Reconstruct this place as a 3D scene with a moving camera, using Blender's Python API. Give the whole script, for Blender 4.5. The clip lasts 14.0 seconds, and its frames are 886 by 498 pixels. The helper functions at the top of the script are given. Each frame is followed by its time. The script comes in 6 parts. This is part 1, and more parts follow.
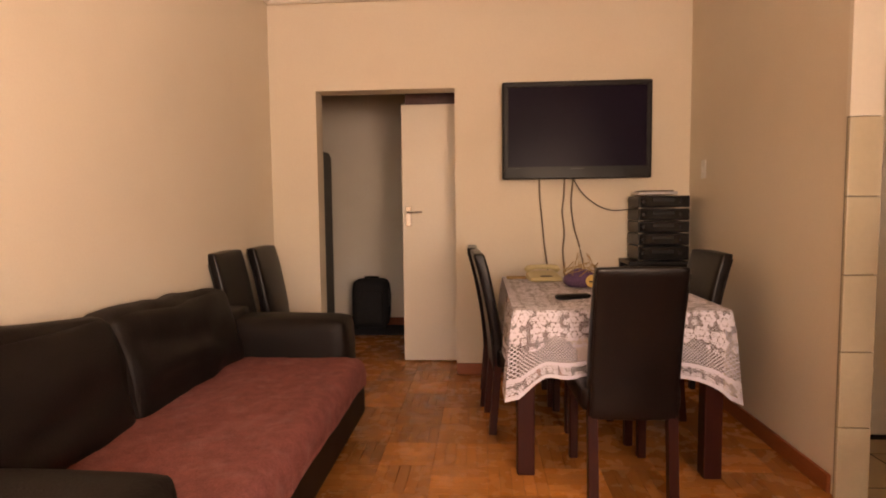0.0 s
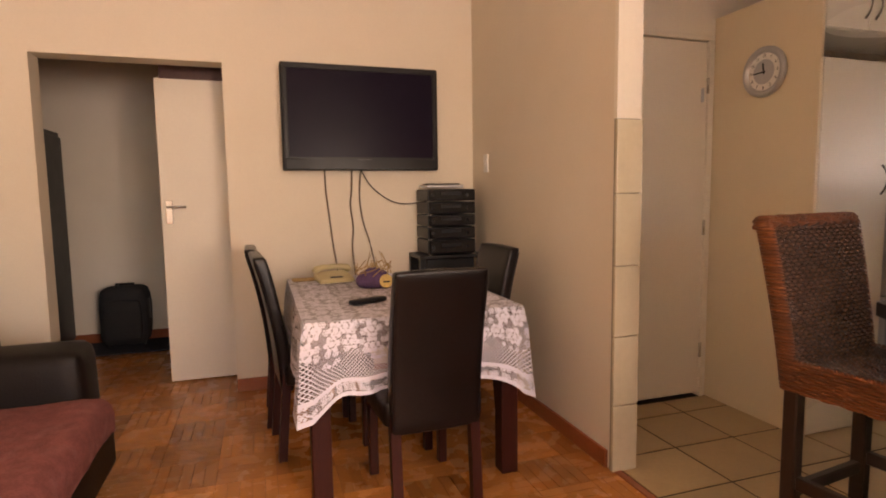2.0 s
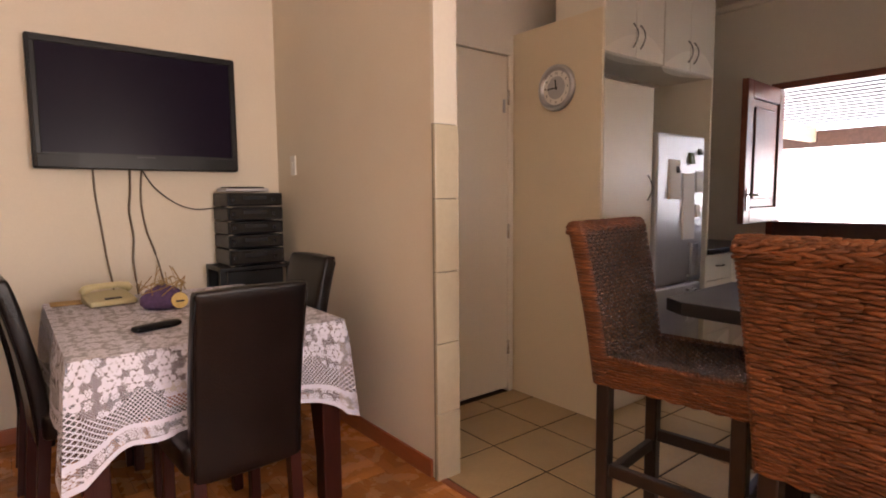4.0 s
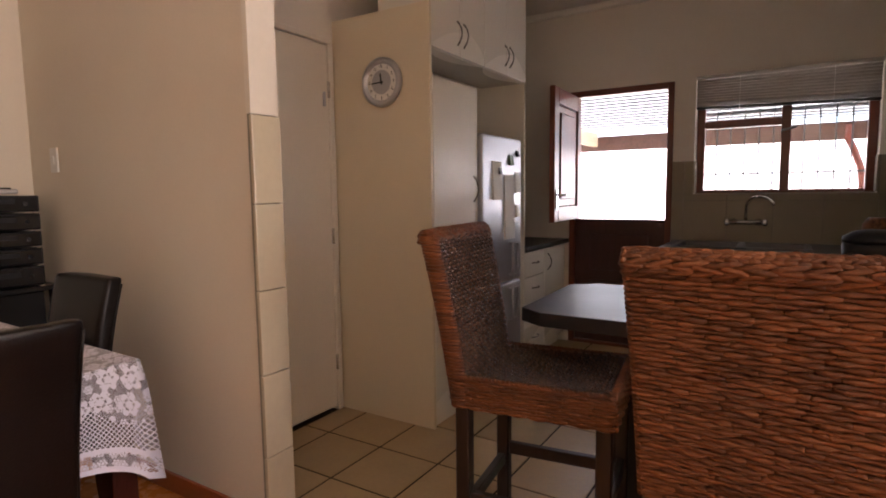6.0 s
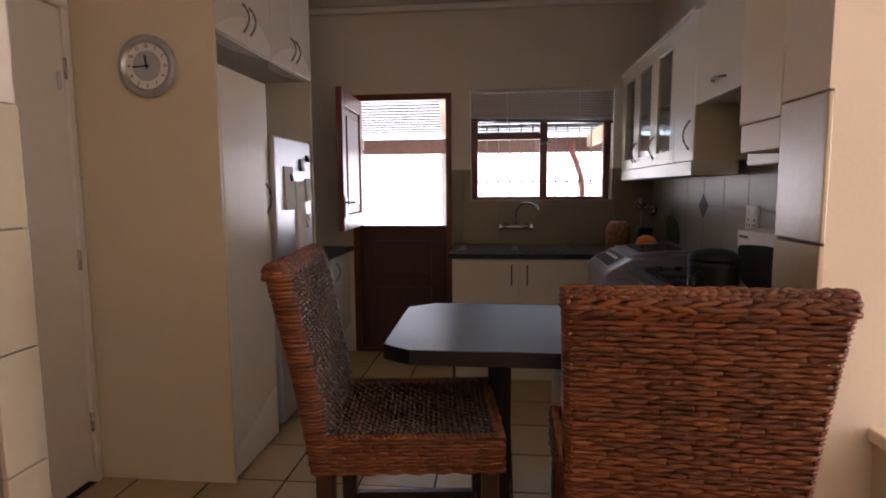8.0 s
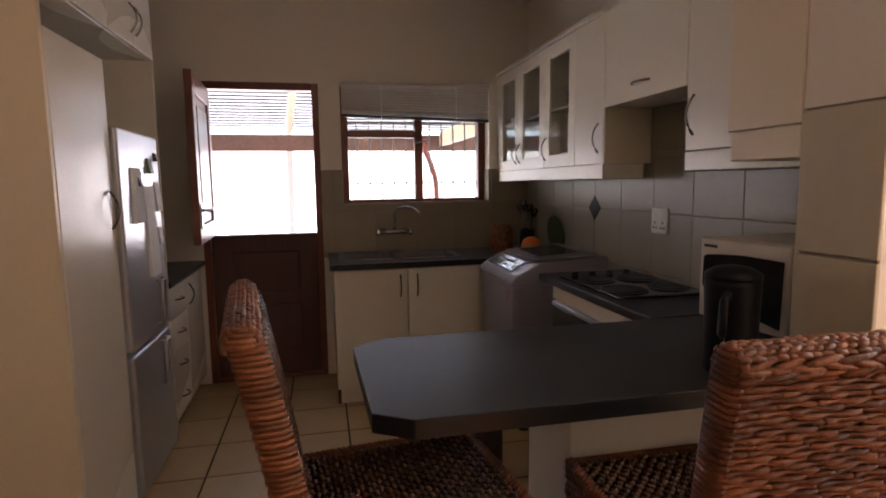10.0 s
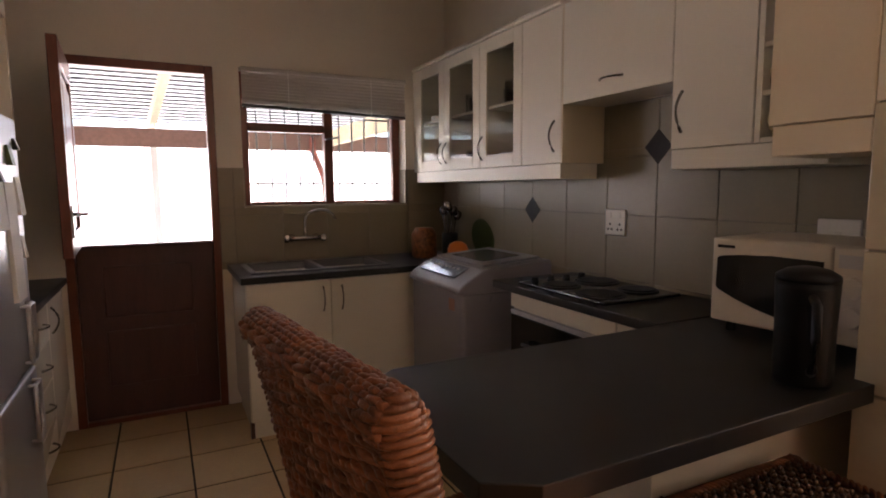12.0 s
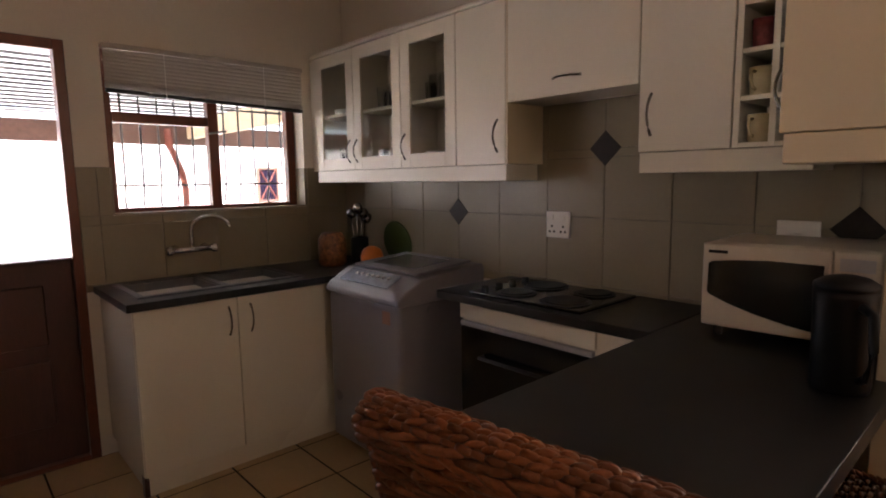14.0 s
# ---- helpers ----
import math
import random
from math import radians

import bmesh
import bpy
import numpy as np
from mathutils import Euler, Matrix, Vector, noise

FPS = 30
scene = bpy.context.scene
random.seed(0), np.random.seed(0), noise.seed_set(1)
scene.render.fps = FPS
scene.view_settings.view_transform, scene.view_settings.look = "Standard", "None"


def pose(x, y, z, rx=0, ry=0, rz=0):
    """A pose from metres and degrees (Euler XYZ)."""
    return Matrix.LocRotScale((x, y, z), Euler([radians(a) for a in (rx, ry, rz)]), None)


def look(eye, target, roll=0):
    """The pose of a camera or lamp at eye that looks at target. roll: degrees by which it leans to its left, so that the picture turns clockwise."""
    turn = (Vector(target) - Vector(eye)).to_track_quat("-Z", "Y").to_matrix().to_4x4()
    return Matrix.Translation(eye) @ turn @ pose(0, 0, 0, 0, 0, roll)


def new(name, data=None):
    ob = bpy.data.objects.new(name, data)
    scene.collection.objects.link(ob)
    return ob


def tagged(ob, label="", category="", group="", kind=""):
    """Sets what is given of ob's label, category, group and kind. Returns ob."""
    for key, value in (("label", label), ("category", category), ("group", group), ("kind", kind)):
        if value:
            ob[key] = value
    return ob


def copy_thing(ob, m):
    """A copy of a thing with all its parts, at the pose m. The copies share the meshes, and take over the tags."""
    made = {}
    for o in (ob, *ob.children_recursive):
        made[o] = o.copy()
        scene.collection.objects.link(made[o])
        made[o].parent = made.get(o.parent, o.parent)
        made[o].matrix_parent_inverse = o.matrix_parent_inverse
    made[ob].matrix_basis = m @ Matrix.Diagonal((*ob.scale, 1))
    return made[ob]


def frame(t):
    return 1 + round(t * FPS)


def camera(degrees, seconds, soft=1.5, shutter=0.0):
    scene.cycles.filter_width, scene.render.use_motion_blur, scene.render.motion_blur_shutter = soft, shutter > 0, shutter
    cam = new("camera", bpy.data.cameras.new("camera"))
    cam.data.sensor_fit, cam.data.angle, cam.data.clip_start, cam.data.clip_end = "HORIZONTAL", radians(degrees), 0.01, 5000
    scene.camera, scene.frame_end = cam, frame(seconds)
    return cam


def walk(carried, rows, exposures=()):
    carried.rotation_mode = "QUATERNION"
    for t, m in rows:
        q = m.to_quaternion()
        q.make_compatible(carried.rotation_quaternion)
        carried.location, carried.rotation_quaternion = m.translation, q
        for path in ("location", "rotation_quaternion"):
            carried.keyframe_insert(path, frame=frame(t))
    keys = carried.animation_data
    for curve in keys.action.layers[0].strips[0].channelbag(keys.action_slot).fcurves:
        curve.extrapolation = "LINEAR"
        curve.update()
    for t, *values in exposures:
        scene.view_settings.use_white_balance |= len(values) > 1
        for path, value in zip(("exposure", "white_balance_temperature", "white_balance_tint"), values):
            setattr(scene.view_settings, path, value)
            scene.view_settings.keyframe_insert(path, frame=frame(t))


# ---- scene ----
# camera and walk
cam = camera(77.1, 14.0, soft=1.9)
PATH = [
    (0, (1.543, 2.795, 1.218), (1.408, 4.786, 1.079), -0.6),
    (0.5, (1.507, 2.877, 1.223), (1.578, 4.869, 1.069), -0.8),
    (1, (1.522, 2.969, 1.228), (1.788, 4.945, 1.065), -0.7),
    (1.5, (1.532, 3.028, 1.241), (1.967, 4.972, 1.064), -0.7),
    (2, (1.548, 3.083, 1.258), (2.168, 4.975, 1.066), -0.8),
    (2.5, (1.548, 3.122, 1.262), (2.355, 4.942, 1.07), -0.8),
    (3, (1.557, 3.17, 1.261), (2.504, 4.922, 1.075), -0.6),
    (3.5, (1.555, 3.21, 1.262), (2.652, 4.871, 1.077), -0.5),
    (6, (1.675, 3.515, 1.289), (3.363, 4.568, 1.087), -0.7),
    (6.5, (1.699, 3.594, 1.301), (3.491, 4.458, 1.094), -0.5),
    (7, (1.726, 3.68, 1.307), (3.602, 4.343, 1.103), -0.5),
    (7.5, (1.766, 3.779, 1.32), (3.711, 4.197, 1.115), -0.5),
    (8, (1.796, 3.89, 1.35), (3.773, 4.1, 1.135), -0.4),
    (10.5, (2.247, 4.389, 1.394), (4.151, 3.819, 1.17), -0.5),
    (11, (2.322, 4.484, 1.376), (4.178, 3.769, 1.161), -0.2),
    (11.5, (2.435, 4.563, 1.384), (4.247, 3.75, 1.154), -0.7),
    (12, (2.567, 4.611, 1.371), (4.341, 3.713, 1.151), -0.4),
    (12.5, (2.674, 4.669, 1.375), (4.395, 3.676, 1.149), -0.6),
    (13, (2.79, 4.736, 1.383), (4.44, 3.629, 1.156), -0.6),
    (13.5, (2.9, 4.802, 1.408), (4.451, 3.562, 1.168), -0.7),
    (14, (2.995, 4.826, 1.415), (4.458, 3.485, 1.167), -0.8),
]
EXPOSURES = [
    (0.0, 2.91, 8650, 33), (1.5, 3.1, 7850, 30), (3.5, 3.1, 6550, 24), (6.5, 2.72, 6200, 24), (8.0, 2.57, 6050, 24), (11.0, 2.79, 6400, 24), (14.0, 2.90, 6550, 24),
]
walk(cam, [(t, look(eye, target, roll)) for t, eye, target, roll in PATH], EXPOSURES)

# world, sun, and area lamps added to fill the living room
world = bpy.data.worlds.new("sky")
scene.world = world
world.use_nodes = True
wn = world.node_tree.nodes
sky = wn.new("ShaderNodeTexSky")
sky.sky_type = "NISHITA"
sky.sun_disc = False
sky.sun_elevation = radians(58)
sky.sun_rotation = radians(285)
wn["Background"].inputs["Strength"].default_value = 0.135
world.node_tree.links.new(sky.outputs[0], wn["Background"].inputs[0])

sun_data = bpy.data.lights.new("sun", "SUN")
sun_data.energy, sun_data.angle, sun_data.color = 5.0, radians(0.6), (1.0, 0.95, 0.87)
sun = new("sun", sun_data)
sun.matrix_world = look((0, 8, 14), (0.512, 8 - 0.137, 14 - 0.848))

# added fill lamps, tilted upward, standing in for daylight of unseen windows
lamp_data = bpy.data.lights.new("added_south_fill", "AREA")
lamp_data.shape, lamp_data.size, lamp_data.size_y = "RECTANGLE", 2.0, 1.3
lamp_data.energy, lamp_data.color = 3.0, (1.0, 0.87, 0.71)
lamp = new("added_south_fill", lamp_data)
lamp.matrix_world = look((1.95, -0.32, 1.62), (1.6, 4.0, 3.4))

side_data = bpy.data.lights.new("added_side_fill", "AREA")
side_data.shape, side_data.size, side_data.size_y = "RECTANGLE", 1.5, 1.2
side_data.energy, side_data.color = 17, (1.0, 0.87, 0.71)
side = new("added_side_fill", side_data)
side.matrix_world = look((2.98, 1.25, 1.62), (1.0, 2.75, 2.9))

# materials
def mat(name, color, rough=0.6, metal=0.0, var=0.06, scale=6.0, fine=60.0, bump=0.03, stretch=(1, 1, 1), spec=0.5, stain=None, stain_amount=0.0, random=0.0, island=0.0, coat=0.0, world=False, cell=0.0):
    """A surface with variation at two scales, fine relief and, where given, stains and a per-piece change of tone."""
    m = bpy.data.materials.new(name)
    m.use_nodes = True
    nt = m.node_tree
    n, l = nt.nodes, nt.links
    b = n["Principled BSDF"]
    b.inputs["Roughness"].default_value = rough
    b.inputs["Metallic"].default_value = metal
    b.inputs["Specular IOR Level"].default_value = spec
    b.inputs["Coat Weight"].default_value = coat
    tc = n.new("ShaderNodeTexCoord")
    mp = n.new("ShaderNodeMapping")
    mp.inputs["Scale"].default_value = stretch
    here = n.new("ShaderNodeNewGeometry").outputs["Position"] if world else tc.outputs["Object"]
    l.new(here, mp.inputs["Vector"])
    big = n.new("ShaderNodeTexNoise")
    big.inputs["Scale"].default_value, big.inputs["Detail"].default_value = scale, 3
    small = n.new("ShaderNodeTexNoise")
    small.inputs["Scale"].default_value, small.inputs["Detail"].default_value = fine, 4
    l.new(mp.outputs[0], big.inputs["Vector"])
    l.new(mp.outputs[0], small.inputs["Vector"])
    add = n.new("ShaderNodeMath")
    add.operation = "ADD"
    l.new(big.outputs[0], add.inputs[0])
    l.new(small.outputs[0], add.inputs[1])
    rng = n.new("ShaderNodeMapRange")
    rng.inputs["From Min"].default_value, rng.inputs["From Max"].default_value = 0.6, 1.4
    rng.inputs["To Min"].default_value, rng.inputs["To Max"].default_value = 1 - var, 1 + var
    l.new(add.outputs[0], rng.inputs["Value"])
    last = rng.outputs[0]
    if random or island:
        if random:
            src = n.new("ShaderNodeObjectInfo").outputs["Random"]
        else:
            src = n.new("ShaderNodeNewGeometry").outputs["Random Per Island"]
        r2 = n.new("ShaderNodeMapRange")
        amount = random or island
        r2.inputs["To Min"].default_value, r2.inputs["To Max"].default_value = 1 - amount, 1 + amount
        l.new(src, r2.inputs["Value"])
        mul = n.new("ShaderNodeMath")
        mul.operation = "MULTIPLY"
        l.new(last, mul.inputs[0])
        l.new(r2.outputs[0], mul.inputs[1])
        last = mul.outputs[0]
    if cell:
        shift = n.new("ShaderNodeVectorMath")
        shift.operation, shift.inputs[1].default_value = "ADD", (0.0, 0.4, 0.5 * cell)
        l.new(here, shift.inputs[0])
        div = n.new("ShaderNodeVectorMath")
        div.operation, div.inputs[1].default_value = "DIVIDE", (cell, cell, cell)
        l.new(shift.outputs[0], div.inputs[0])
        flo = n.new("ShaderNodeVectorMath")
        flo.operation = "FLOOR"
        l.new(div.outputs[0], flo.inputs[0])
        wh = n.new("ShaderNodeTexWhiteNoise")
        l.new(flo.outputs[0], wh.inputs["Vector"])
        r3 = n.new("ShaderNodeMapRange")
        r3.inputs["To Min"].default_value, r3.inputs["To Max"].default_value = 0.72, 1.30
        l.new(wh.outputs["Value"], r3.inputs["Value"])
        mul2 = n.new("ShaderNodeMath")
        mul2.operation = "MULTIPLY"
        l.new(last, mul2.inputs[0])
        l.new(r3.outputs[0], mul2.inputs[1])
        last = mul2.outputs[0]
    sc = n.new("ShaderNodeVectorMath")
    sc.operation = "SCALE"
    sc.inputs[0].default_value = color
    l.new(last, sc.inputs["Scale"])
    col = sc.outputs[0]
    if stain:
        st = n.new("ShaderNodeTexNoise")
        st.inputs["Scale"].default_value, st.inputs["Detail"].default_value = scale * 0.6 + 0.7, 6
        l.new(here, st.inputs["Vector"])
        ramp = n.new("ShaderNodeMapRange")
        ramp.inputs["From Min"].default_value, ramp.inputs["From Max"].default_value = 0.52, 0.75
        ramp.inputs["To Max"].default_value = stain_amount
        l.new(st.outputs[0], ramp.inputs["Value"])
        mix = n.new("ShaderNodeMix")
        mix.data_type = "RGBA"
        l.new(ramp.outputs[0], mix.inputs[0])
        l.new(col, mix.inputs[6])
        mix.inputs[7].default_value = (*stain, 1)
        col = mix.outputs[2]
    l.new(col, b.inputs["Base Color"])
    rr = n.new("ShaderNodeMapRange")
    rr.inputs["To Min"].default_value, rr.inputs["To Max"].default_value = max(0.02, rough - 0.06), min(1, rough + 0.06)
    l.new(big.outputs[0], rr.inputs["Value"])
    l.new(rr.outputs[0], b.inputs["Roughness"])
    if bump:
        bp = n.new("ShaderNodeBump")
        bp.inputs["Strength"].default_value, bp.inputs["Distance"].default_value = min(1, bump * 6), 0.004
        l.new(small.outputs[0], bp.inputs["Height"])
        l.new(bp.outputs[0], b.inputs["Normal"])
    return m


def pane_mat(name):
    """Thin clear pane: mostly straight through, with a mirror's share of gloss."""
    m = bpy.data.materials.new(name)
    m.use_nodes = True
    n, l = m.node_tree.nodes, m.node_tree.links
    n.remove(n["Principled BSDF"])
    tr, gl, mx, lw = n.new("ShaderNodeBsdfTransparent"), n.new("ShaderNodeBsdfGlossy"), n.new("ShaderNodeMixShader"), n.new("ShaderNodeLayerWeight")
    lw.inputs["Blend"].default_value = 0.5
    p5, sc, ad = n.new("ShaderNodeMath"), n.new("ShaderNodeMath"), n.new("ShaderNodeMath")
    p5.operation, sc.operation, ad.operation = "POWER", "MULTIPLY", "ADD"
    p5.inputs[1].default_value, sc.inputs[1].default_value, ad.inputs[1].default_value = 5.0, 0.9, 0.035
    l.new(lw.outputs["Facing"], p5.inputs[0])
    l.new(p5.outputs[0], sc.inputs[0])
    l.new(sc.outputs[0], ad.inputs[0])
    gl.inputs["Roughness"].default_value = 0.02
    tr.inputs[0].default_value = (0.93, 0.94, 0.93, 1)
    l.new(ad.outputs[0], mx.inputs[0])
    l.new(tr.outputs[0], mx.inputs[1])
    l.new(gl.outputs[0], mx.inputs[2])
    l.new(mx.outputs[0], n["Material Output"].inputs[0])
    return m


def lace_mat(name="white_lace", flat=False):
    """White lace on UV metres: u along the hem, v down from the table's edge. Flowers above, net below, a band at the hem; flat: flowers and net alone."""
    m = bpy.data.materials.new(name)
    m.use_nodes = True
    n, l = m.node_tree.nodes, m.node_tree.links
    b = n["Principled BSDF"]
    b.inputs["Base Color"].default_value = (0.78, 0.76, 0.86, 1)
    b.inputs["Roughness"].default_value = 0.9
    uv = n.new("ShaderNodeUVMap")
    uv.uv_map = "UVMap"
    sep = n.new("ShaderNodeSeparateXYZ")
    l.new(uv.outputs[0], sep.inputs[0])

    def mth(op, a, c=None, clamp=False):
        x = n.new("ShaderNodeMath")
        x.operation, x.use_clamp = op, clamp
        for i, v in enumerate((a, c)):
            if v is None:
                continue
            if isinstance(v, (int, float)):
                x.inputs[i].default_value = v
            else:
                l.new(v, x.inputs[i])
        return x.outputs[0]

    def flowers(scale, size):
        vor = n.new("ShaderNodeTexVoronoi")
        vor.voronoi_dimensions = "2D"
        vor.inputs["Scale"].default_value, vor.inputs["Randomness"].default_value = scale, 0.55
        l.new(uv.outputs[0], vor.inputs["Vector"])
        d = n.new("ShaderNodeVectorMath")
        d.operation = "SUBTRACT"
        l.new(uv.outputs[0], d.inputs[0])
        l.new(vor.outputs["Position"], d.inputs[1])
        s2 = n.new("ShaderNodeSeparateXYZ")
        l.new(d.outputs[0], s2.inputs[0])
        ang = mth("ARCTAN2", s2.outputs[1], s2.outputs[0])
        wave = mth("ABSOLUTE", mth("COSINE", mth("MULTIPLY", ang, 3.0)))
        ln = n.new("ShaderNodeVectorMath")
        ln.operation = "LENGTH"
        l.new(d.outputs[0], ln.inputs[0])
        rad = mth("DIVIDE", ln.outputs["Value"], size)
        petal = mth("LESS_THAN", rad, mth("ADD", 0.62, mth("MULTIPLY", wave, 0.4)))
        ring = mth("MULTIPLY", mth("LESS_THAN", mth("ABSOLUTE", mth("SUBTRACT", rad, 0.42)), 0.10), mth("GREATER_THAN", wave, 0.45))
        eye = mth("LESS_THAN", rad, 0.16)
        hole = mth("SUBTRACT", ring, eye, True)
        return mth("SUBTRACT", petal, hole, True)

    u, v = sep.outputs[0], sep.outputs[1]
    k = 430.0
    a1 = mth("ABSOLUTE", mth("SINE", mth("MULTIPLY", mth("ADD", u, v), k / 2)))
    a2 = mth("ABSOLUTE", mth("SINE", mth("MULTIPLY", mth("SUBTRACT", u, v), k / 2)))
    net = mth("LESS_THAN", mth("MINIMUM", a1, a2), 0.40)
    f1 = mth("ABSOLUTE", mth("SINE", mth("MULTIPLY", mth("ADD", u, v), k)))
    f2 = mth("ABSOLUTE", mth("SINE", mth("MULTIPLY", mth("SUBTRACT", u, v), k)))
    fine = mth("MULTIPLY", mth("LESS_THAN", mth("MINIMUM", f1, f2), 0.35), 0.75)
    big, little, scroll = flowers(12.5, 0.033), flowers(34.0, 0.013), flowers(27.0, 0.0135)
    scallop = mth("MULTIPLY", mth("ABSOLUTE", mth("SINE", mth("MULTIPLY", u, 16.0))), 0.055)
    upper = mth("LESS_THAN", v, mth("ADD", 0.110, scallop))
    top_part = mth("MULTIPLY", mth("MAXIMUM", mth("MAXIMUM", big, scroll), fine), upper)
    # hem band
    hem_line = mth("LESS_THAN", mth("ABSOLUTE", mth("SUBTRACT", v, 0.236)), 0.008)
    hem = mth("GREATER_THAN", v, 0.24)
    hem_pattern = mth("MULTIPLY", mth("MAXIMUM", mth("MAXIMUM", little, fine), mth("GREATER_THAN", v, 0.283)), hem)
    netted = mth("MULTIPLY", net, mth("SUBTRACT", mth("SUBTRACT", 1.0, hem), upper))
    cover = mth("MAXIMUM", mth("MAXIMUM", top_part, netted), mth("MAXIMUM", hem_line, hem_pattern), True)
    if flat:
        cover = mth("MAXIMUM", mth("MAXIMUM", big, scroll), mth("ADD", mth("MULTIPLY", fine, 0.35), 0.38), True)
    tr = n.new("ShaderNodeBsdfTransparent")
    mx = n.new("ShaderNodeMixShader")
    fac = mth("ADD", mth("MULTIPLY", cover, 0.80), 0.12, True)
    l.new(fac, mx.inputs[0])
    l.new(tr.outputs[0], mx.inputs[1])
    l.new(b.outputs[0], mx.inputs[2])
    l.new(mx.outputs[0], n["Material Output"].inputs[0])
    return m


WALL = mat("cream_wall_paint", (0.74, 0.66, 0.54), 0.72, var=0.03, scale=1.2, fine=90, bump=0.02, stain=(0.62, 0.52, 0.40), stain_amount=0.25)
WALL_K = mat("off_white_kitchen_paint", (0.80, 0.74, 0.64), 0.6, var=0.03, scale=1.2, fine=90, bump=0.02, stain=(0.55, 0.48, 0.40), stain_amount=0.2)
CEIL = mat("white_ceiling_paint", (0.82, 0.78, 0.70), 0.8, var=0.03, scale=1.5, fine=70, bump=0.02)
WHITE_PAINT = mat("white_gloss_paint", (0.77, 0.71, 0.61), 0.38, var=0.03, scale=2, fine=50, bump=0.012, stain=(0.62, 0.56, 0.48), stain_amount=0.2)
MELAMINE = mat("white_melamine", (0.77, 0.72, 0.61), 0.27, var=0.02, scale=0.35, fine=80, bump=0.006, stain=(0.70, 0.64, 0.53), stain_amount=0.04)
PANEL = mat("cream_melamine_panel", (0.71, 0.61, 0.44), 0.4, var=0.02, scale=1.5, fine=80, bump=0.006, stain=(0.58, 0.50, 0.38), stain_amount=0.3)
SKIRT = mat("varnished_skirting", (0.30, 0.085, 0.03), 0.35, var=0.2, scale=3, fine=30, stretch=(3, 3, 14), bump=0.03)
PARQUET = mat("parquet_wood", (0.44, 0.175, 0.046), 0.27, var=0.12, scale=9, fine=70, stretch=(1, 1, 1), bump=0.02, random=0.10, world=True, cell=0.262, stain=(0.17, 0.06, 0.018), stain_amount=0.10, spec=0.4)
PARQUET_R = mat("parquet_wood_rest", (0.44, 0.175, 0.046), 0.27, var=0.12, scale=9, fine=70, bump=0.02, island=0.10, world=True, cell=0.262, stain=(0.17, 0.06, 0.018), stain_amount=0.10, spec=0.4)
SUBFLOOR = mat("dark_joint", (0.17, 0.06, 0.018), 0.9)
TILE_F = mat("beige_floor_tile", (0.45, 0.32, 0.17), 0.36, var=0.08, scale=7, fine=50, bump=0.012, random=0.07, world=True, stain=(0.34, 0.23, 0.12), stain_amount=0.35)
GROUT_F = mat("brown_floor_grout", (0.030, 0.020, 0.014), 0.9, var=0.15)
TILE_W = mat("greige_wall_tile", (0.285, 0.245, 0.170), 0.36, var=0.05, scale=5, fine=60, bump=0.01, random=0.05, world=True, stain=(0.25, 0.21, 0.15), stain_amount=0.05)
TILE_P = mat("cream_pilaster_tile", (0.54, 0.47, 0.34), 0.24, var=0.05, scale=5, fine=34, bump=0.045, random=0.03, world=True)
GROUT_W = mat("dark_wall_grout", (0.26, 0.23, 0.18), 0.9, var=0.1)
DECOR = mat("charcoal_inset_tile", (0.032, 0.027, 0.026), 0.5, spec=0.25, var=0.2, scale=20)
LEATHER = mat("black_brown_leatherette", (0.0065, 0.0042, 0.004), 0.31, var=0.3, scale=8, fine=160, bump=0.05, spec=0.30)
SOFA_CLOTH = mat("black_brown_suede", (0.0085, 0.0055, 0.0046), 0.52, var=0.35, scale=7, fine=140, bump=0.06, spec=0.22)
THROW = mat("dusty_rose_throw", (0.41, 0.140, 0.125), 0.95, var=0.30, scale=22, fine=130, bump=0.16, stain=(0.56, 0.27, 0.25), stain_amount=0.5)
MAHOGANY = mat("dark_mahogany", (0.040, 0.009, 0.006), 0.38, spec=0.22, var=0.3, scale=5, fine=40, stretch=(5, 5, 0.6), bump=0.02)
LEG_DARK = mat("dark_stained_leg", (0.020, 0.011, 0.009), 0.35, var=0.3, scale=5, fine=40, stretch=(5, 5, 0.6), bump=0.02)
DOORWOOD = mat("varnished_red_brown_wood", (0.17, 0.045, 0.022), 0.32, var=0.28, scale=4, fine=40, stretch=(6, 6, 0.7), bump=0.025)
# darker copy of the door wood; on the back door it paints shade
DOORDARK = mat("darkened_door_wood", (0.075, 0.027, 0.022), 0.4, var=0.28, scale=4, fine=40, stretch=(6, 6, 0.7), bump=0.025)
PINE = mat("pine_beam", (0.66, 0.50, 0.32), 0.6, var=0.2, scale=3, fine=30, stretch=(1, 6, 6), bump=0.03)
BEAM_RED = mat("red_brown_beam", (0.15, 0.075, 0.052), 0.6, var=0.25, scale=3, fine=30, bump=0.03)
COUNTER = mat("charcoal_laminate_top", (0.0085, 0.008, 0.0085), 0.37, var=0.15, scale=4, fine=220, bump=0.0)
BLACK = mat("black_plastic", (0.006, 0.006, 0.007), 0.4, spec=0.3, var=0.2, scale=9, fine=120, bump=0.01)
BLACK_GLOSS = mat("black_gloss", (0.008, 0.008, 0.009), 0.12, var=0.2, scale=9, bump=0.0)
SCREEN = mat("dark_screen", (0.012, 0.008, 0.018), 0.26, var=0.05, scale=1, bump=0.0, spec=0.06)
CHARCOAL = mat("charcoal_plastic", (0.024, 0.022, 0.022), 0.45, var=0.15, scale=9, bump=0.01)
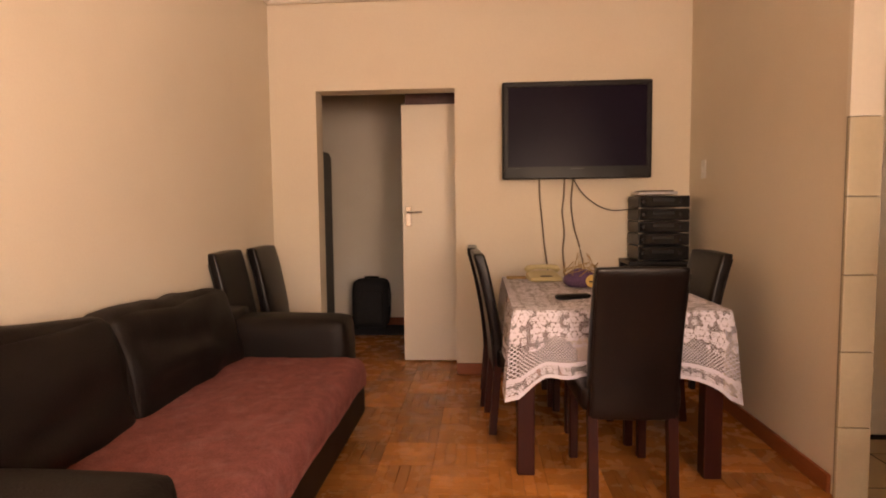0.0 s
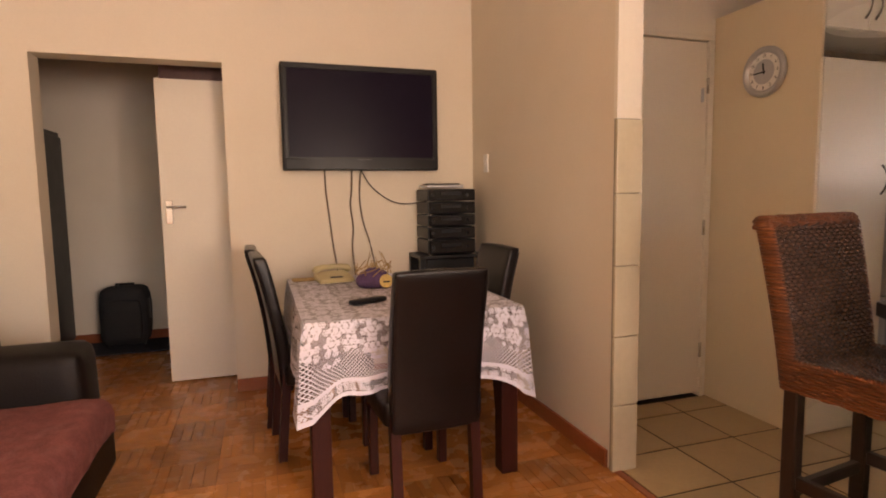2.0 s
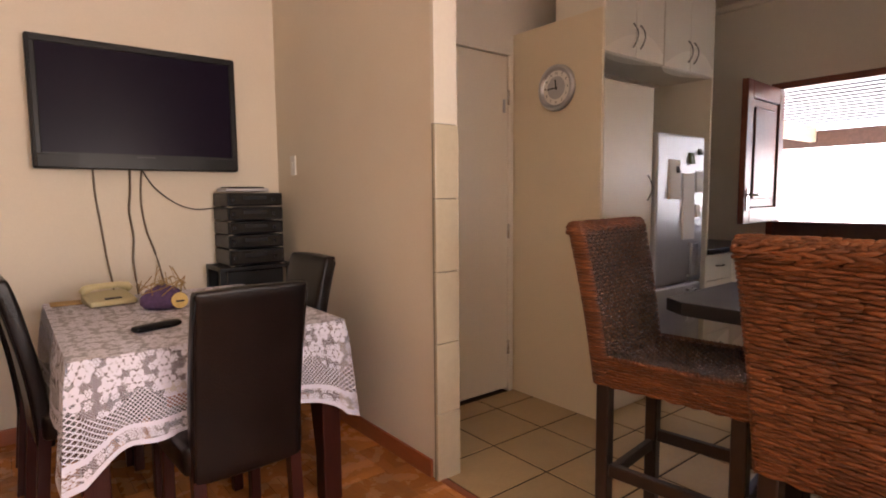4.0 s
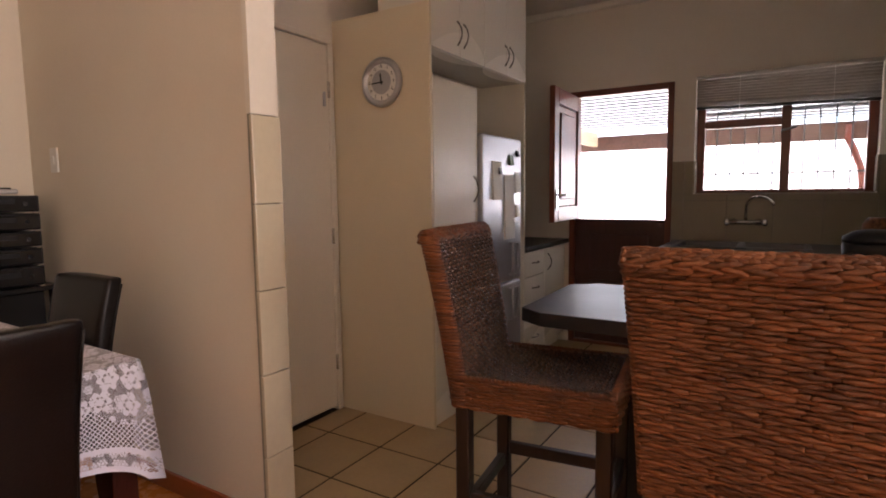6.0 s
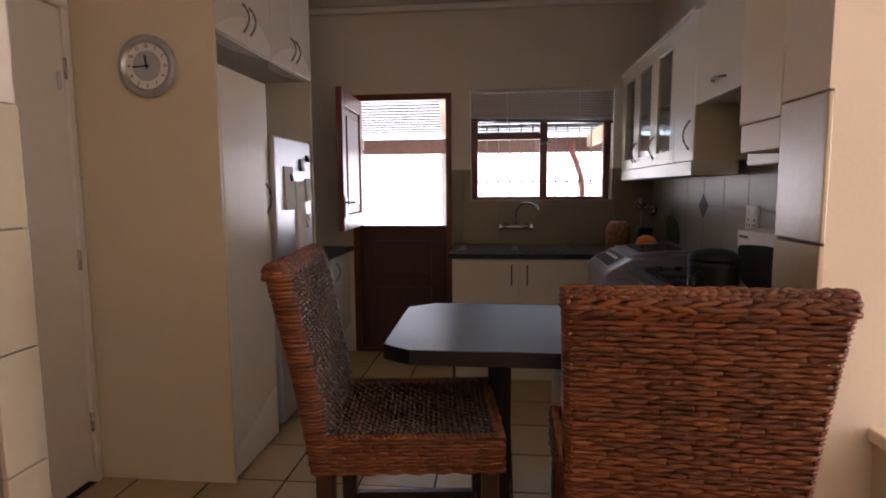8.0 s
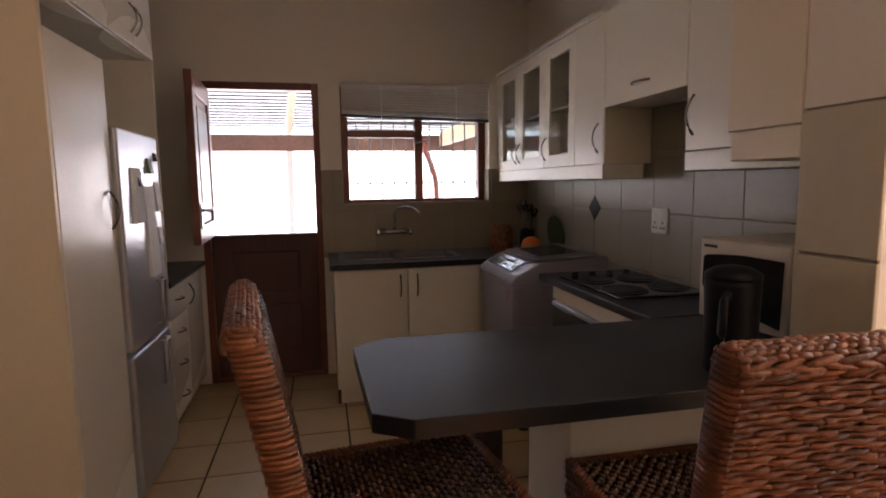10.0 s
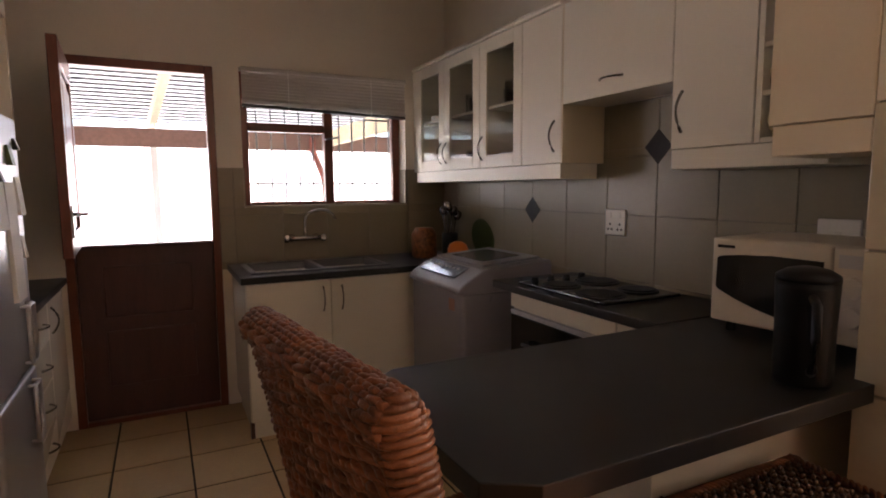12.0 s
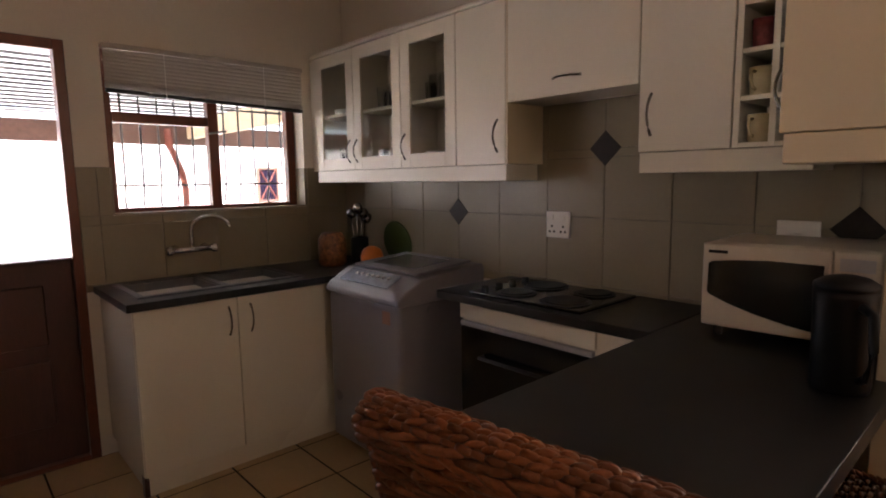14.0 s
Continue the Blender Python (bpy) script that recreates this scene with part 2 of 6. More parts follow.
CHROME = mat("chrome", (0.62, 0.62, 0.62), 0.16, 1.0, var=0.05, bump=0.0)
STEEL = mat("brushed_steel", (0.46, 0.47, 0.50), 0.32, 0.55, var=0.06, scale=4, fine=120, stretch=(1, 1, 0.05), bump=0.005)
SILVER = mat("silver_paint", (0.48, 0.48, 0.50), 0.30, 0.6, var=0.04, bump=0.004)
FRIDGE_SIDE = mat("grey_fridge_side", (0.30, 0.30, 0.31), 0.45, 0.2, var=0.05)
WASHER = mat("pale_grey_enamel", (0.25, 0.245, 0.275), 0.3, var=0.03, bump=0.004)
WASHER_DARK = mat("smoked_lid", (0.10, 0.09, 0.10), 0.14, bump=0.0)
# washer panel: window reflection painted as a pale mottled blue-grey base
PANEL_SHEEN = mat("panel_window_sheen", (0.34, 0.40, 0.52), 0.10, 0.6, var=0.5, scale=45, bump=0.0)
PAPER = mat("white_paper", (0.80, 0.78, 0.74), 0.85, var=0.04, bump=0.01)
WHITE_PLASTIC = mat("white_plastic", (0.78, 0.76, 0.72), 0.35, var=0.02, bump=0.004)
CREAM_PLASTIC = mat("yellowed_plastic", (0.55, 0.47, 0.26), 0.4, var=0.04, bump=0.006)
WICKER = mat("banana_rope_wicker", (0.135, 0.045, 0.015), 0.45, var=0.42, scale=7, fine=120, bump=0.10, island=0.34, spec=0.26, stain=(0.036, 0.016, 0.012), stain_amount=0.75)
WICKER_IN = mat("dark_wicker_weave", (0.062, 0.026, 0.012), 0.20, var=0.12, scale=30, fine=160, bump=0.02, island=0.30, spec=0.60)
WICKER_CORE = mat("wicker_core", (0.04, 0.016, 0.010), 0.8)
BLIND = mat("grey_venetian_slat", (0.50, 0.455, 0.41), 0.4, var=0.05, bump=0.004)
bl = BLIND.node_tree
bt, bx = bl.nodes.new("ShaderNodeBsdfTranslucent"), bl.nodes.new("ShaderNodeMixShader")
bt.inputs[0].default_value = (0.5, 0.46, 0.42, 1)
bx.inputs[0].default_value = 0.05
bl.links.new(bl.nodes["Principled BSDF"].outputs[0], bx.inputs[1])
bl.links.new(bt.outputs[0], bx.inputs[2])
bl.links.new(bx.outputs[0], bl.nodes["Material Output"].inputs[0])
IRON = mat("burglar_bar_paint", (0.20, 0.19, 0.19), 0.5, var=0.1, bump=0.02)
MUG = mat("cream_mug_glaze", (0.62, 0.54, 0.33), 0.25, var=0.06, bump=0.005)
MUG_RED = mat("red_brown_mug_glaze", (0.16, 0.03, 0.03), 0.25, var=0.5, scale=25, bump=0.005)
MUG_WHITE = mat("white_mug_glaze", (0.75, 0.73, 0.70), 0.22, bump=0.004)
PLATE = mat("white_china", (0.74, 0.73, 0.70), 0.2, bump=0.0)
ORANGE = mat("orange_glaze", (0.75, 0.20, 0.02), 0.35, var=0.1, bump=0.02)
JARMIX = mat("mixed_dry_goods", (0.20, 0.075, 0.025), 0.5, var=0.8, scale=40, bump=0.05)
GREEN = mat("green_plastic", (0.06, 0.09, 0.02), 0.4, var=0.1)
PURPLE = mat("purple_cloth", (0.12, 0.07, 0.17), 0.9, var=0.3, scale=40, bump=0.1)
TWIG = mat("dry_twig", (0.42, 0.27, 0.11), 0.8, var=0.2, bump=0.06)
GOLD = mat("yellow_tag", (0.68, 0.50, 0.17), 0.5, var=0.2, scale=40)
BAG = mat("black_bag_fabric", (0.014, 0.014, 0.016), 0.85, var=0.3, scale=12, bump=0.08)
MAT_BLUE = mat("dark_blue_floor_mat", (0.018, 0.022, 0.035), 0.95, var=0.3, bump=0.12)
CABLE = mat("grey_brown_cable", (0.16, 0.12, 0.08), 0.5, var=0.1)
CABLE_K = mat("black_cable", (0.02, 0.018, 0.016), 0.45)
CLOTH = lace_mat("white_lace_flat", True)
LACE = lace_mat()
CLEAR = pane_mat("clear_pane")
OUT_WALL = mat("sunlit_white_render", (0.80, 0.78, 0.74), 0.9, var=0.05, scale=2, fine=60, bump=0.06)
OUT_FLOOR = mat("pale_paving", (0.55, 0.52, 0.47), 0.85, var=0.1, scale=3, fine=50, bump=0.05)
SHEET = mat("grey_roof_batten", (0.085, 0.08, 0.075), 0.5, var=0.06, bump=0.01)
RUST = mat("red_brown_pipe_paint", (0.24, 0.06, 0.035), 0.5, var=0.2, bump=0.03)
HANDLE = mat("dark_chrome_handle", (0.24, 0.23, 0.22), 0.18, 1.0, var=0.05, bump=0.0)
SINK = mat("sink_steel", (0.15, 0.15, 0.16), 0.34, 0.9, var=0.08, bump=0.004)
POLY = mat("translucent_roof_sheet", (0.80, 0.80, 0.78), 0.6, var=0.06, bump=0.01)
POLY.node_tree.nodes["Principled BSDF"].inputs["Transmission Weight"].default_value = 0.0
trl = POLY.node_tree.nodes.new("ShaderNodeBsdfTranslucent")
trl.inputs[0].default_value = (0.82, 0.82, 0.80, 1)
mxs = POLY.node_tree.nodes.new("ShaderNodeMixShader")
mxs.inputs[0].default_value = 0.75
POLY.node_tree.links.new(POLY.node_tree.nodes["Principled BSDF"].outputs[0], mxs.inputs[1])
POLY.node_tree.links.new(trl.outputs[0], mxs.inputs[2])
POLY.node_tree.links.new(mxs.outputs[0], POLY.node_tree.nodes["Material Output"].inputs[0])
STICKER = mat("faded_sticker", (0.40, 0.22, 0.16), 0.7)
JUG = mat("black_jug_plastic", (0.005, 0.005, 0.006), 0.42, spec=0.18, var=0.2, scale=9, fine=120, bump=0.01)
MICRO = mat("aged_white_enamel", (0.60, 0.54, 0.45), 0.34, var=0.03, bump=0.004)
RUBBER = mat("dark_rubber", (0.02, 0.02, 0.02), 0.8)

# building helpers
WORLD = {}


def thing(name, label, category, at=(0, 0, 0), rz=0.0, group="", kind="", fixed=False):
    """A top-level Empty at the thing's base. fixed: its parts are given in world coordinates."""
    ob = new(name)
    ob.empty_display_size = 0.05
    m = pose(at[0], at[1], at[2], 0, 0, rz)
    ob.matrix_world = m
    if fixed:
        WORLD[ob] = m.inverted()
    return tagged(ob, label, category, group, kind)


def to_mesh(name, bm, material, smooth=False):
    me = bpy.data.meshes.new(name)
    bmesh.ops.recalc_face_normals(bm, faces=bm.faces)
    bm.to_mesh(me)
    bm.free()
    for mm in (material if isinstance(material, (list, tuple)) else (material,)):
        me.materials.append(mm)
    if smooth:
        me.polygons.foreach_set("use_smooth", [True] * len(me.polygons))
    return me


def part(name, bm, material, parent, label="", smooth=False):
    inv = WORLD.get(parent)
    if inv is not None:
        bmesh.ops.transform(bm, matrix=inv, verts=bm.verts)
    ob = new(name, to_mesh(name, bm, material, smooth))
    ob.parent = parent
    if inv is not None:
        WORLD[ob] = inv
    if label:
        tagged(ob, label)
    return ob


def structure(name, bm, material, label, category, smooth=False):
    ob = new(name, to_mesh(name, bm, material, smooth))
    return tagged(ob, label, category, kind="structure")


def single(name, bm, material, label, category, at=(0, 0, 0), rz=0.0, group="", kind="", smooth=False, fixed=True):
    """A thing that is one mesh, its origin at its base."""
    m = pose(at[0], at[1], at[2], 0, 0, rz)
    if fixed:
        bmesh.ops.transform(bm, matrix=m.inverted(), verts=bm.verts)
    ob = new(name, to_mesh(name, bm, material, smooth))
    ob.matrix_world = m
    return tagged(ob, label, category, group, kind)


def box(bm, x0, x1, y0, y1, z0, z1, b=0.0, seg=1, m=None, mi=0):
    ret = bmesh.ops.create_cube(bm, size=1.0)
    vs = ret["verts"]
    for v in vs:
        v.co = Vector(((x0 + x1) / 2 + v.co.x * (x1 - x0), (y0 + y1) / 2 + v.co.y * (y1 - y0), (z0 + z1) / 2 + v.co.z * (z1 - z0)))
    if m is not None:
        bmesh.ops.transform(bm, matrix=m, verts=vs)
    faces = {f for v in vs for f in v.link_faces}
    for f in faces:
        f.material_index = mi
    if b > 0:
        edges = list({e for v in vs for e in v.link_edges})
        bmesh.ops.bevel(bm, geom=edges, offset=b, segments=seg, profile=0.5, affect="EDGES")
    return bm


def B(*a, **k):
    return box(bmesh.new(), *a, **k)


def sweep(bm, pts, r, n=8, closed=False, flat=1.0):
    """A round bar along points; r a number or one per point."""
    pts = [Vector(p) for p in pts]
    rings = []
    for i, p in enumerate(pts):
        a = pts[i - 1] if i else (pts[-1] if closed else p)
        c = pts[(i + 1) % len(pts)] if (i < len(pts) - 1 or closed) else p
        t = (c - a).normalized()
        up = Vector((0, 0, 1)) if abs(t.z) < 0.9 else Vector((0, 1, 0))
        s = t.cross(up).normalized()
        w = s.cross(t).normalized()
        rr = r[i] if isinstance(r, (list, tuple)) else r
        rings.append([bm.verts.new(p + s * math.cos(2 * math.pi * k / n) * rr + w * math.sin(2 * math.pi * k / n) * rr * flat) for k in range(n)])
    m = len(rings)
    for i in range(m if closed else m - 1):
        a, c = rings[i], rings[(i + 1) % m]
        for k in range(n):
            bm.faces.new((a[k], a[(k + 1) % n], c[(k + 1) % n], c[k]))
    if not closed:
        bm.faces.new(rings[0][::-1])
        bm.faces.new(rings[-1])
    return bm


def lathe(bm, profile, n=24, m=None):
    """Turned solid about z from (r, z) pairs."""
    rings, made = [], []
    for r, z in profile:
        ring = [bm.verts.new((r * math.cos(2 * math.pi * k / n), r * math.sin(2 * math.pi * k / n), z)) for k in range(n)] if r > 1e-5 else [bm.verts.new((0, 0, z))]
        rings.append(ring)
        made += ring
    for a, c in zip(rings, rings[1:]):
        for k in range(n):
            j = (k + 1) % n
            if len(a) == 1 and len(c) == 1:
                continue
            if len(a) == 1:
                bm.faces.new((a[0], c[j], c[k]))
            elif len(c) == 1:
                bm.faces.new((a[k], a[j], c[0]))
            else:
                bm.faces.new((a[k], a[j], c[j], c[k]))
    if m is not None:
        bmesh.ops.transform(bm, matrix=m, verts=made)
    return bm


def prism(bm, outline, z0, z1, b=0.0, seg=2):
    """An upright slab from an outline in x and y."""
    lo = [bm.verts.new((x, y, z0)) for x, y in outline]
    hi = [bm.verts.new((x, y, z1)) for x, y in outline]
    n = len(outline)
    fs = [bm.faces.new(lo[::-1]), bm.faces.new(hi)]
    for i in range(n):
        fs.append(bm.faces.new((lo[i], lo[(i + 1) % n], hi[(i + 1) % n], hi[i])))
    if b:
        bmesh.ops.bevel(bm, geom=list({e for f in fs for e in f.edges}), offset=b, segments=seg, profile=0.5, affect="EDGES")
    return bm


def soft_block(x0, x1, y0, y1, z0, z1, cuts=7, puff=0.03, rough=0.0, seed=0, corner=0.03, shape=None):
    """A cushion: a rounded box whose faces bulge towards their middles and crease a little."""
    bm = bmesh.new()
    bmesh.ops.create_cube(bm, size=2.0)
    bmesh.ops.subdivide_edges(bm, edges=bm.edges[:], cuts=cuts, use_grid_fill=True)
    c = Vector(((x0 + x1) / 2, (y0 + y1) / 2, (z0 + z1) / 2))
    h = Vector(((x1 - x0) / 2, (y1 - y0) / 2, (z1 - z0) / 2))
    r = min(corner, 0.95 * min(h))
    for v in bm.verts:
        p = Vector([math.sin(t * math.pi / 2) for t in v.co])
        q = Vector((p.x * h.x, p.y * h.y, p.z * h.z))
        inner = Vector([max(-(h[i] - r), min(h[i] - r, q[i])) for i in range(3)])
        d = q - inner
        w = inner + (d.normalized() * r if d.length > 1e-9 else d)
        ax = max(range(3), key=lambda i: abs(v.co[i]))
        o = [i for i in range(3) if i != ax]
        w[ax] += math.copysign(puff * (1 - p[o[0]] ** 2) * (1 - p[o[1]] ** 2), p[ax])
        w += c
        if rough:
            w += Vector((noise.noise(w * 6 + Vector((seed, 0, 0))), noise.noise(w * 6 + Vector((0, seed + 9, 0))), noise.noise(w * 6 + Vector((0, 0, seed + 5))))) * rough
        if shape:
            w = shape(w)
        v.co = w
    return bm


# ------------------------------------------------------------------ setting
TVY, RWX, EX, SY, NY = 6.86, 3.02, 6.25, 2.725, 5.77
CEILZ = 2.77
OP0, OP1, OPZ = 0.345, 1.362, 2.095

bm = bmesh.new()
box(bm, -0.02, OP0, TVY, TVY + 0.16, 0, CEILZ)
box(bm, OP1, RWX + 0.15, TVY, TVY + 0.16, 0, CEILZ)
box(bm, OP0, OP1, TVY, TVY + 0.16, OPZ, CEILZ)
structure("wall_north", bm, WALL, "cream painted plaster wall with a doorway opening", "wall")
structure("wall_west", B(-0.2, 0.0, -0.4, TVY, 0, CEILZ), WALL, "cream painted plaster wall behind the sofa", "wall")
structure("wall_dividing", B(RWX, RWX + 0.11, 5.16, TVY, 0, CEILZ), WALL, "cream painted wall between dining area and kitchen", "wall")
bm = bmesh.new()
box(bm, 3.045, 3.235, -0.4, 0.5, 0, CEILZ)
box(bm, 3.045, 3.235, 2.0, 3.21, 0, CEILZ)
box(bm, 3.045, 3.235, 0.5, 2.0, 0, 0.95)
box(bm, 3.045, 3.235, 0.5, 2.0, 2.25, CEILZ)
structure("wall_dividing_south", bm, WALL, "cream painted wall ending in a tiled pillar", "wall")
bm = bmesh.new()
box(bm, 0.0, 0.9, -0.62, -0.4, 0, CEILZ)
box(bm, 2.95, 3.045, -0.62, -0.4, 0, CEILZ)
box(bm, 0.9, 2.95, -0.62, -0.4, 0, 0.92)
box(bm, 0.9, 2.95, -0.62, -0.4, 2.3, CEILZ)
structure("wall_south", bm, WALL, "cream painted wall with an assumed wide window, out of view", "wall")
bm = bmesh.new()
box(bm, EX, EX + 0.22, 2.50, 3.04, 0, CEILZ)
box(bm, EX, EX + 0.22, 4.14, 4.29, 0, CEILZ)
box(bm, EX, EX + 0.22, 5.10, 5.99, 0, CEILZ)
box(bm, EX, EX + 0.22, 3.04, 4.14, 0, 1.255)
box(bm, EX, EX + 0.22, 3.04, 4.14, 2.11, CEILZ)
box(bm, EX, EX + 0.22, 4.29, 5.10, 2.10, CEILZ)
structure("wall_east", bm, WALL_K, "off-white kitchen wall with window and back door", "wall")
structure("wall_kitchen_south", B(3.235, EX, SY - 0.2, SY, 0, CEILZ), WALL_K, "off-white kitchen wall behind the cupboards", "wall")
bm = bmesh.new()
box(bm, RWX + 0.11, 3.30, NY, NY + 0.2, 0, CEILZ)
box(bm, 4.105, EX, NY, NY + 0.2, 0, CEILZ)
box(bm, 3.30, 4.105, NY, NY + 0.2, 2.15, CEILZ)
structure("wall_kitchen_north", bm, WALL_K, "off-white kitchen wall with a flush door", "wall")
# unseen dark sheet that colours the gap under the flush door as shadow
structure("wall_dark_backing", B(3.336, 4.074, NY + 0.06, NY + 0.19, 0, 2.149), SUBFLOOR, "dark backing added behind the flush door for the shadow gap below it", "wall")
structure("ceiling", B(-1.05, EX + 0.22, -0.62, 9.0, CEILZ, CEILZ + 0.1), CEIL, "white painted ceiling", "ceiling")
# cornice round the living room and kitchen
bm = bmesh.new()
for x0, x1, y0, y1 in ((0.0, RWX, TVY - 0.05, TVY), (0.0, 0.05, -0.4, TVY - 0.05), (RWX - 0.05, RWX, 5.16, TVY - 0.05), (EX - 0.05, EX, SY + 0.05, NY - 0.05), (3.21, EX, SY, SY + 0.05), (3.21, EX, NY - 0.05, NY)):
    box(bm, x0, x1, y0, y1, CEILZ - 0.055, CEILZ - 0.002, b=0.018, seg=2)
structure("trim_cornice", bm, CEIL, "white cove cornice along the ceiling", "cornice")

# passage behind the doorway
structure("wall_passage_north", B(-0.9, 3.3, 8.62, 8.8, 0, CEILZ), WALL_K, "grey-white wall at the back of the passage", "wall")
structure("wall_passage_west", B(-1.05, -0.9, TVY, 8.8, 0, CEILZ), WALL_K, "grey-white passage wall", "wall")
structure("wall_passage_east", B(3.3, 3.45, 5.97, 8.8, 0, CEILZ), WALL_K, "grey-white passage wall", "wall")
structure("wall_passage_south", B(-0.9, -0.2, TVY, TVY + 0.16, 0, CEILZ), WALL_K, "grey-white passage wall", "wall")

# floors
structure("floor_base", B(-1.0, RWX + 0.03, -0.62, 8.8, -0.12, -0.006), SUBFLOOR, "dark bed under the parquet", "floor")
structure("floor_kitchen_base", B(RWX + 0.03, EX + 0.25, -0.62, 8.0, -0.12, -0.005), GROUT_F, "dark brown grouting under the floor tiles", "floor")
structure("trim_threshold", B(RWX + 0.0, RWX + 0.035, 3.21, 5.16, -0.02, 0.006, b=0.003), SKIRT, "varnished wooden threshold strip", "threshold")

# skirting
def skirting(name, x0, x1, y0, y1):
    structure(name, B(x0, x1, y0, y1, 0.0, 0.085, b=0.006, seg=2), SKIRT, "red-brown varnished wooden skirting board", "skirting")


skirting("baseboard_north", OP1 + 0.0, RWX, TVY - 0.018, TVY)
skirting("baseboard_north_short", 0.0, OP0, TVY - 0.018, TVY)
skirting("baseboard_east", RWX - 0.018, RWX, 5.18, TVY - 0.018)
skirting("baseboard_west", 0.0, 0.018, 0.0, TVY - 0.018)
skirting("baseboard_passage", -0.9, 3.3, 8.602, 8.62)

# pillar ends: white paint above, tiles below
structure("trim_pillar_north", B(RWX - 0.012, RWX + 0.112, 5.135, 5.16, 1.575, CEILZ), WHITE_PAINT, "bright white painted end of the wall", "pillar")
structure("trim_pillar_south", B(3.043, 3.237, 3.21, 3.222, 1.55, CEILZ), WALL, "cream painted end of the wall", "pillar")

# ------------------------------------------------------------------ doors and windows
def lever_handle(parent, x, y, z, side=-1, flip=1):
    """Chrome lever on a long plate, on a face that looks to side * y."""
    part("handle_plate", B(x - 0.021, x + 0.021, y + side * 0.006 - 0.005, y + side * 0.006 + 0.005, z - 0.11, z + 0.045, b=0.004, seg=2), CHROME, parent, "chrome door plate")
    bm = bmesh.new()
    sweep(bm, [(x, y, z), (x, y + side * 0.045, z), (x + flip * 0.02, y + side * 0.055, z), (x + flip * 0.11, y + side * 0.055, z)], 0.009, 10)
    part("lever", bm, CHROME, parent, "chrome lever", True)


passage_door = thing("door_passage", "plain white flush door standing open behind the doorway", "door", (1.3, 7.21, 0.01), fixed=True, kind="structure")
leaf = part("leaf", B(0.925, 1.69, 7.19, 7.23, 0.012, 2.045, b=0.003), WHITE_PAINT, passage_door)
lever_handle(leaf, 0.975, 7.19, 1.205)
# dark block in place of the shaded wall above the leaf
structure("trim_dark_strip", B(0.95, 1.75, 7.24, 7.30, 2.05, 2.20), DOORDARK, "dark strip above the passage door, standing in for shaded wall", "trim")

kdoor = thing("door_cupboard", "white painted flush door with a small bolt", "door", (3.7, NY, 0.0), fixed=True, kind="structure")
kleaf = part("leaf", B(3.335, 4.075, NY + 0.0, NY + 0.04, 0.024, 2.125, b=0.004), WHITE_PAINT, kdoor)
for nm, a in (("jamb", (3.30, 3.335, NY - 0.012, NY + 0.1, 0, 2.13)), ("jamb", (4.075, 4.11, NY - 0.012, NY + 0.1, 0, 2.13)), ("head", (3.30, 4.11, NY - 0.012, NY + 0.1, 2.13, 2.16))):
    part(nm, B(*a, b=0.004), WHITE_PAINT, kdoor)
for z in (0.25, 1.0, 1.83):
    bm = bmesh.new()
    sweep(bm, [(4.074, NY - 0.008, z), (4.074, NY - 0.008, z + 0.09)], 0.008, 8)
    part("hinge", bm, CHROME, kdoor, "painted butt hinge", True)
part("bolt", B(4.03, 4.045, NY - 0.014, NY, 1.78, 1.86, b=0.003), STEEL, kdoor, "small steel bolt")

# stable door in the east wall
bdoor = thing("door_back", "red-brown stable door, upper half open, lower half coloured as shaded", "door", (EX + 0.05, 4.7, 0.0), fixed=True, kind="structure")
for nm, a in (("jamb", (EX - 0.012, EX + 0.09, 4.29, 4.335, 0, 2.10)), ("jamb", (EX - 0.012, EX + 0.09, 5.055, 5.10, 0, 2.10)), ("head", (EX - 0.012, EX + 0.09, 4.335, 5.055, 2.05, 2.10)), ("sill", (EX - 0.005, EX + 0.20, 4.335, 5.055, 0.0, 0.025))):
    part(nm, B(*a, b=0.004), DOORWOOD, bdoor)
low = part("lower_leaf", B(EX + 0.03, EX + 0.07, 4.3352, 5.0548, 0.0255, 1.035, b=0.003), DOORDARK, bdoor, "closed lower half, its shade put into the colour")
for z0, z1 in ((0.22, 0.55), (0.63, 0.93)):
    part("panel", B(EX + 0.018, EX + 0.032, 4.46, 4.93, z0, z1, b=0.008, seg=2), DOORDARK, low)
part("ledge", B(EX + 0.005, EX + 0.085, 4.336, 5.054, 1.035, 1.055, b=0.004), DOORDARK, low)
UM = Matrix.Translation((EX + 0.02, 5.055, 0)) @ pose(0, 0, 0, 0, 0, 3.2)
up = None
bm = bmesh.new()
for a in ((-0.72, -0.62, -0.042, 0.0, 1.06, 2.045), (-0.10, 0.0, -0.042, 0.0, 1.06, 2.045), (-0.62, -0.10, -0.042, 0.0, 1.06, 1.17), (-0.62, -0.10, -0.042, 0.0, 1.93, 2.045)):
    box(bm, *a, b=0.004, m=UM)
up = part("upper_leaf", bm, DOORWOOD, bdoor, "varnished upper half swung open into the room")
part("panel", B(-0.615, -0.105, -0.028, -0.014, 1.175, 1.925, b=0.003, m=UM), DOORWOOD, up)
part("panel_field", B(-0.56, -0.16, -0.04, -0.0275, 1.23, 1.87, b=0.010, seg=2, m=UM), DOORWOOD, up)
bm = bmesh.new()
box(bm, -0.69, -0.65, -0.050, -0.042, 1.15, 1.30, b=0.002, m=UM)
part("handle_plate", bm, CHROME, up, "chrome door plate")
bm = bmesh.new()
sweep(bm, [UM @ Vector(p) for p in ((-0.67, -0.042, 1.26), (-0.67, -0.09, 1.26), (-0.65, -0.10, 1.26), (-0.56, -0.10, 1.26))], 0.009, 10)
